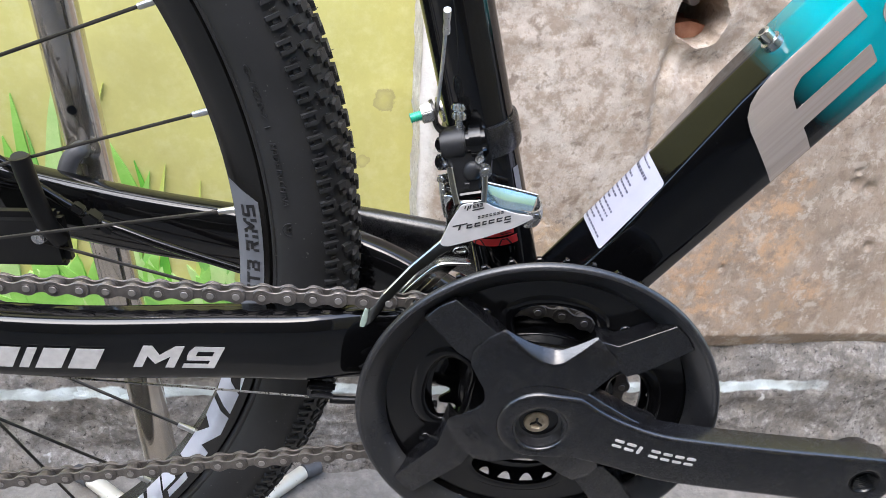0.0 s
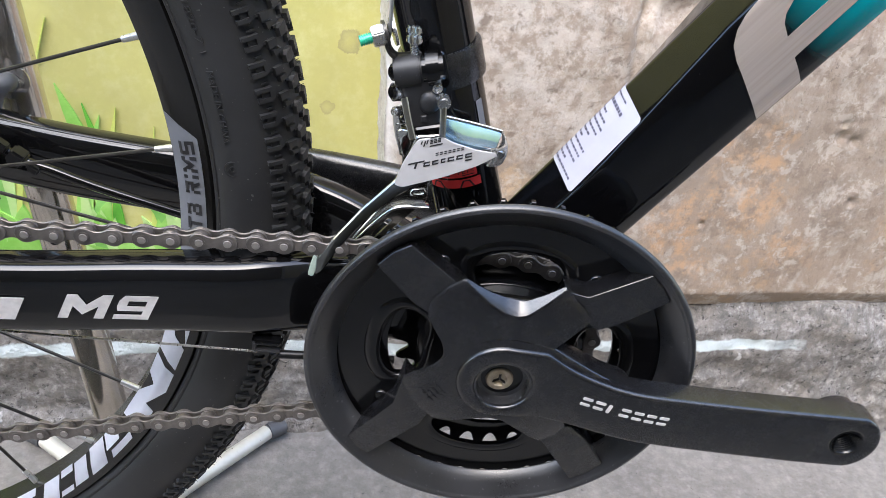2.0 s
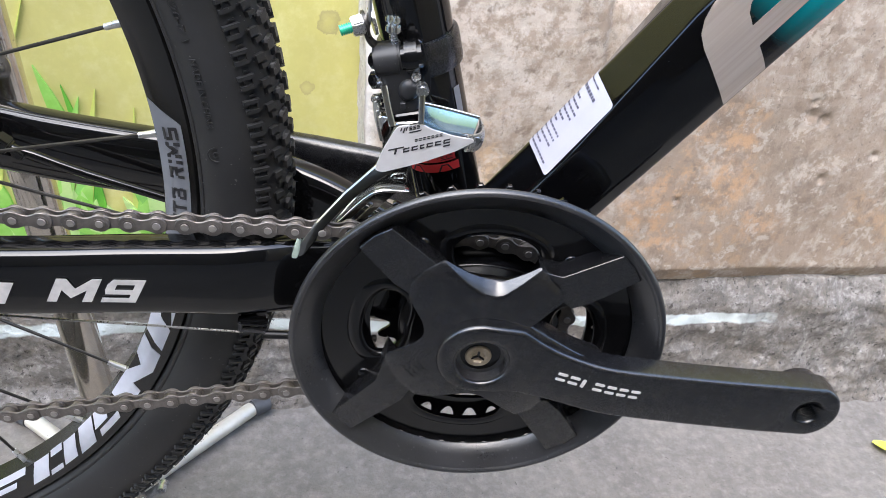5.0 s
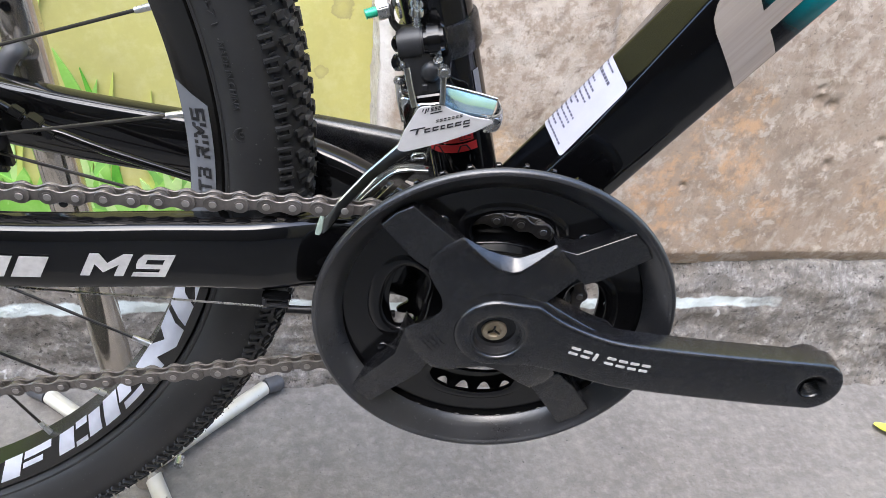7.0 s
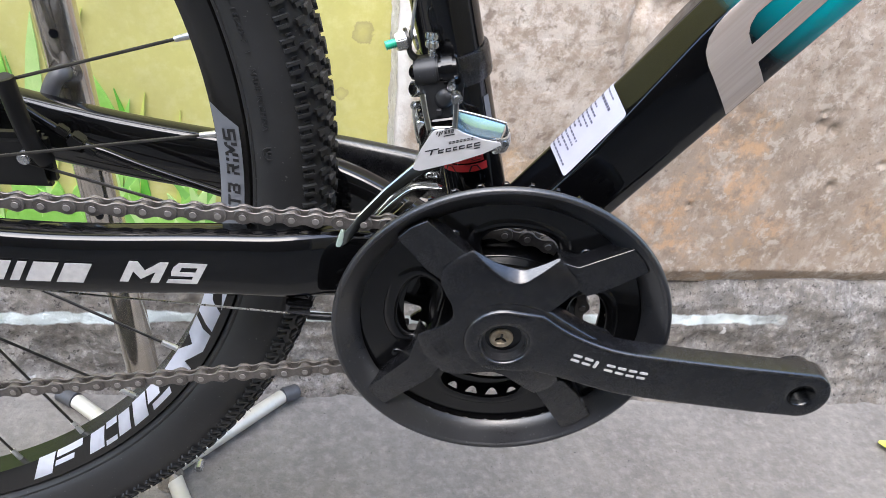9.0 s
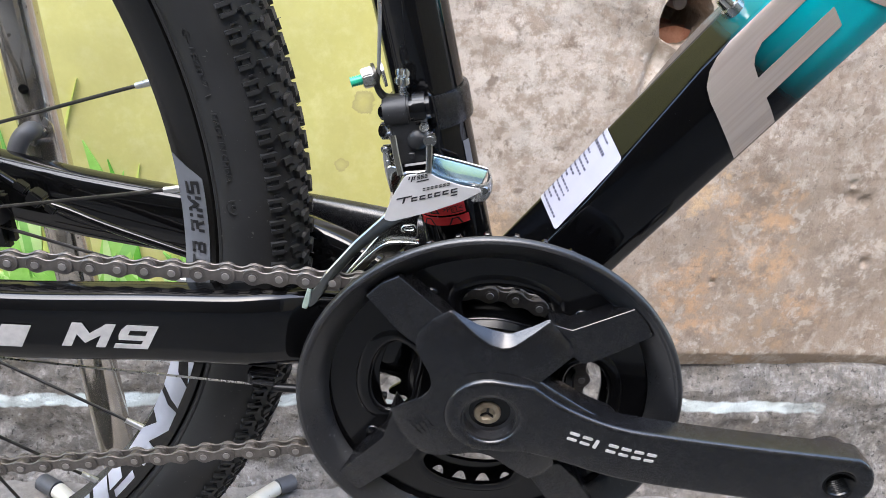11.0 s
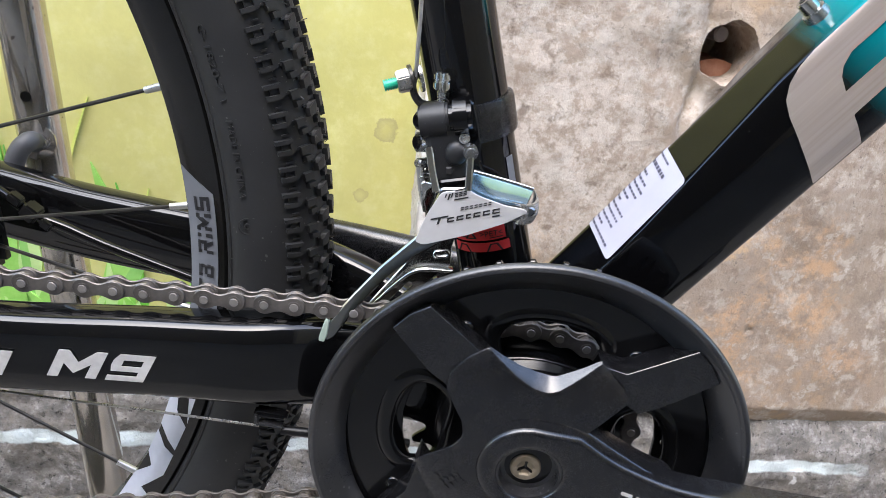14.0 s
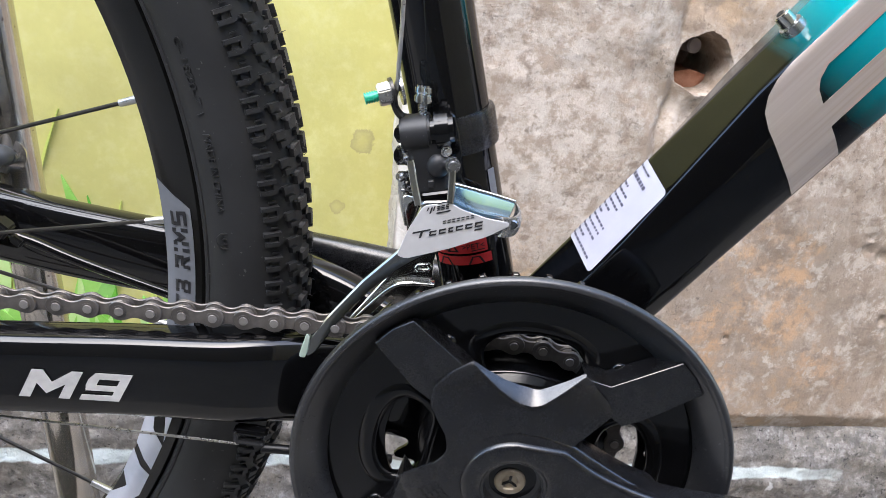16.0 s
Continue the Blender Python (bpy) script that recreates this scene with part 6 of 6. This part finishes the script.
for r, t in ((0.0170, 0.1280), (0.0194, 0.1284), (0.0198, 0.1300), (0.0198, 0.1420), (0.0194, 0.1436), (0.0170, 0.1440)):
    rows_.append([bm.verts.new(st(t, (r - 0.0008) * math.cos(2 * math.pi * k / 48), (r - 0.0008) * math.sin(2 * math.pi * k / 48))) for k in range(48)])
for a, b in zip(rows_, rows_[1:]):
    for k in range(48):
        bm.faces.new((a[k - 1], a[k], b[k], b[k - 1]))
bmesh.ops.recalc_face_normals(bm, faces=bm.faces[:])
part("clamp_band", bm, SATIN, derailleur, "black clamp band")

# ---- cables along the stays
def small_box(centre, size, turn=(0, 0, 0), bev=0.0012):
    bm = bmesh.new()
    bmesh.ops.create_cube(bm, size=1, matrix=Matrix.Translation(centre) @ Euler([radians(a) for a in turn]).to_matrix().to_4x4() @ Matrix.Diagonal((*size, 1)))
    bmesh.ops.bevel(bm, geom=bm.edges[:], offset=bev, segments=2, affect="EDGES")
    return bm


part("shift_cable", wire([(-0.36, -0.050, -0.010), (-0.25, -0.050, -0.0125), (-0.165, -0.046, -0.0140), (-0.118, -0.043, -0.0155)], 0.0006, 8, 8), STEEL, bicycle, "thin bare steel shift cable")
part("cable_housing", wire([(-0.108, -0.043, -0.0160), (-0.085, -0.040, -0.0170), (-0.050, -0.034, -0.0200)], 0.0022, 10, 6), BLACK_RUBBER, bicycle)
guide = part("cable_guide", small_box((-0.1130, -0.0415, -0.0085), (0.015, 0.007, 0.0030)), GLOSS, bicycle, "black cable guide under the chainstay")
part("guide_hook", small_box((-0.1130, -0.0435, -0.0130), (0.013, 0.004, 0.0018), bev=0.0006), PLASTIC, guide)
part("guide_side", small_box((-0.1190, -0.0425, -0.0108), (0.0020, 0.006, 0.0052), bev=0.0005), PLASTIC, guide)
part("brake_cable", wire([(-0.36, 0.034, 0.098), (-0.304, 0.030, 0.0676), (-0.283, 0.030, 0.0521), (-0.2556, 0.030, 0.0358), (-0.2387, 0.030, 0.0305), (-0.2152, 0.030, 0.0231), (-0.16, 0.032, 0.008)], 0.0027, 12, 8), GLOSS, bicycle, "black brake cable clipped along the far stay")
clip = part("cable_clip", small_box((-0.2560, 0.029, 0.0370), (0.0085, 0.009, 0.0085), (0, 34, 0)), BLACK_RUBBER, bicycle, "black cable clip")
part("clip_ear", small_box((-0.2630, 0.028, 0.0435), (0.0075, 0.006, 0.0050), (0, 34, 0), 0.0010), BLACK_RUBBER, clip)
part("clip_ear", small_box((-0.2480, 0.028, 0.0320), (0.0065, 0.006, 0.0045), (0, 34, 0), 0.0010), BLACK_RUBBER, clip)
mount = part("stay_bracket", small_box((-0.308, 0.030, 0.018), (0.072, 0.012, 0.036), (0, -6, 0), 0.004), BLACK_RUBBER, bicycle, "black bracket bolted under the far stay")
bm = rod((-0.2850, 0.0245, 0.0250), (-0.2850, 0.0195, 0.0250), 0.0046, 0.0036, 20)
bmesh.ops.bevel(bm, geom=[e for e in bm.edges if e.calc_face_angle(0) > 1], offset=0.0007, segments=2, affect="EDGES")
part("bracket_bolt", bm, ZINC, mount, "small domed steel bolt")

# ---------------------------------------------------------------- bicycle stand
stand = new("bicycle_stand")
stand.matrix_world = BIKE
tagged(stand, "stained chromed tube stand that holds the rear of the bicycle", "stand")
P_TOP, P_LOW = Vector((-0.3200, 0.085, 0.4450)), Vector((-0.2486, 0.115, -0.3850))
P_DIR = (P_LOW - P_TOP).normalized()


def pole_at(z):
    return P_TOP.lerp(P_LOW, (z - P_TOP.z) / (P_LOW.z - P_TOP.z))


def flat_tube(a, b, w, h, bm=None):
    return sweep([a.lerp(b, k / 6) for k in range(7)], lambda s: superellipse(w, h, 2.3, 40), up=(0, 1, 0), bm=bm)


post = part("post", flat_tube(P_TOP, P_LOW, 0.0128, 0.0128), TUBE, stand, "stained chromed upright tube with drilled holes")
# Gloss black discs on the uncut tube stand for the shade in drilled holes.
for z in (0.0765, -0.060, 0.200):
    c = pole_at(z)
    side = Vector((0.15, -1, 0.10)).normalized()
    bm = rod(c + side * 0.0100, c + side * 0.0137, 0.0029, 0.0029, 20)
    part("dark_hole_disc", bm, GLOSS, post)
c = pole_at(0.050)
side = Vector((0.25, -1, 0.15)).normalized()
plate = part("hook_plate", rod(c + side * 0.0118, c + side * 0.0136, 0.0100, 0.0100, 28), TUBE, stand, "bent chromed plate that carries a hook")
part("plate_bolt", rod(c + side * 0.0142 + Vector((0.004, 0, 0)), c + side * 0.0185 + Vector((0.004, 0, 0)), 0.0028, 0.0024, 14), ZINC, plate)
part("hook", wire([tuple(c + side * 0.0150), (-0.2810, 0.076, 0.0560), (-0.2855, 0.072, 0.0500), (-0.2890, 0.070, 0.0360), (-0.2900, 0.068, 0.0100)], 0.0054, 14, 6), GREY_RUBBER, stand, "grey rubber-sleeved hook")
hook = part("hook", wire([(-0.2872, 0.0200, 0.0760), (-0.2850, 0.0200, 0.0640), (-0.2820, 0.0200, 0.0500), (-0.2775, 0.0200, 0.0350), (-0.2735, 0.024, 0.0240)], 0.0054, 16, 6), BLACK_RUBBER, stand, "black rubber-sleeved hook with an open end")
# Black disc on the solid sleeve paints the dark inside of its mouth.
part("dark_mouth_disc", rod((-0.28725, 0.0200, 0.0762), (-0.28735, 0.0200, 0.0767), 0.0042, 0.0042, 18), INK_AND_RECESS, hook)
to_local = BIKE.inverted()
base = Vector((-0.208, 0.168, 0.014))
feet = (((-0.0985, 0.2690, 0.012), (-0.0800, 0.2785, 0.012)), ((-0.312, 0.270, 0.012), (-0.332, 0.284, 0.012)), ((-0.160, 0.040, 0.012), (-0.152, 0.015, 0.012)))
for a, b in feet:
    a, b = to_local @ Vector(a), to_local @ Vector(b)
    foot = part("foot", rod(to_local @ base, a, 0.0078, 0.0078, 28), FOOT, stand, "steel foot tube on the floor")
    bm = rod(a, b, 0.0088, 0.0086, 24)
    bmesh.ops.bevel(bm, geom=[e for e in bm.edges if e.calc_face_angle(0) > 1], offset=0.002, segments=2, affect="EDGES")
    part("rubber_tip", bm, GREY_RUBBER, foot, "dark rubber foot cap")
j = to_local @ Vector((-0.180, 0.165, 0.022))
part("foot_bolt", rod(j + Vector((0, 0.004, 0)), j - Vector((0, 0.006, 0)), 0.0045, 0.0040, 12), ZINC, stand)
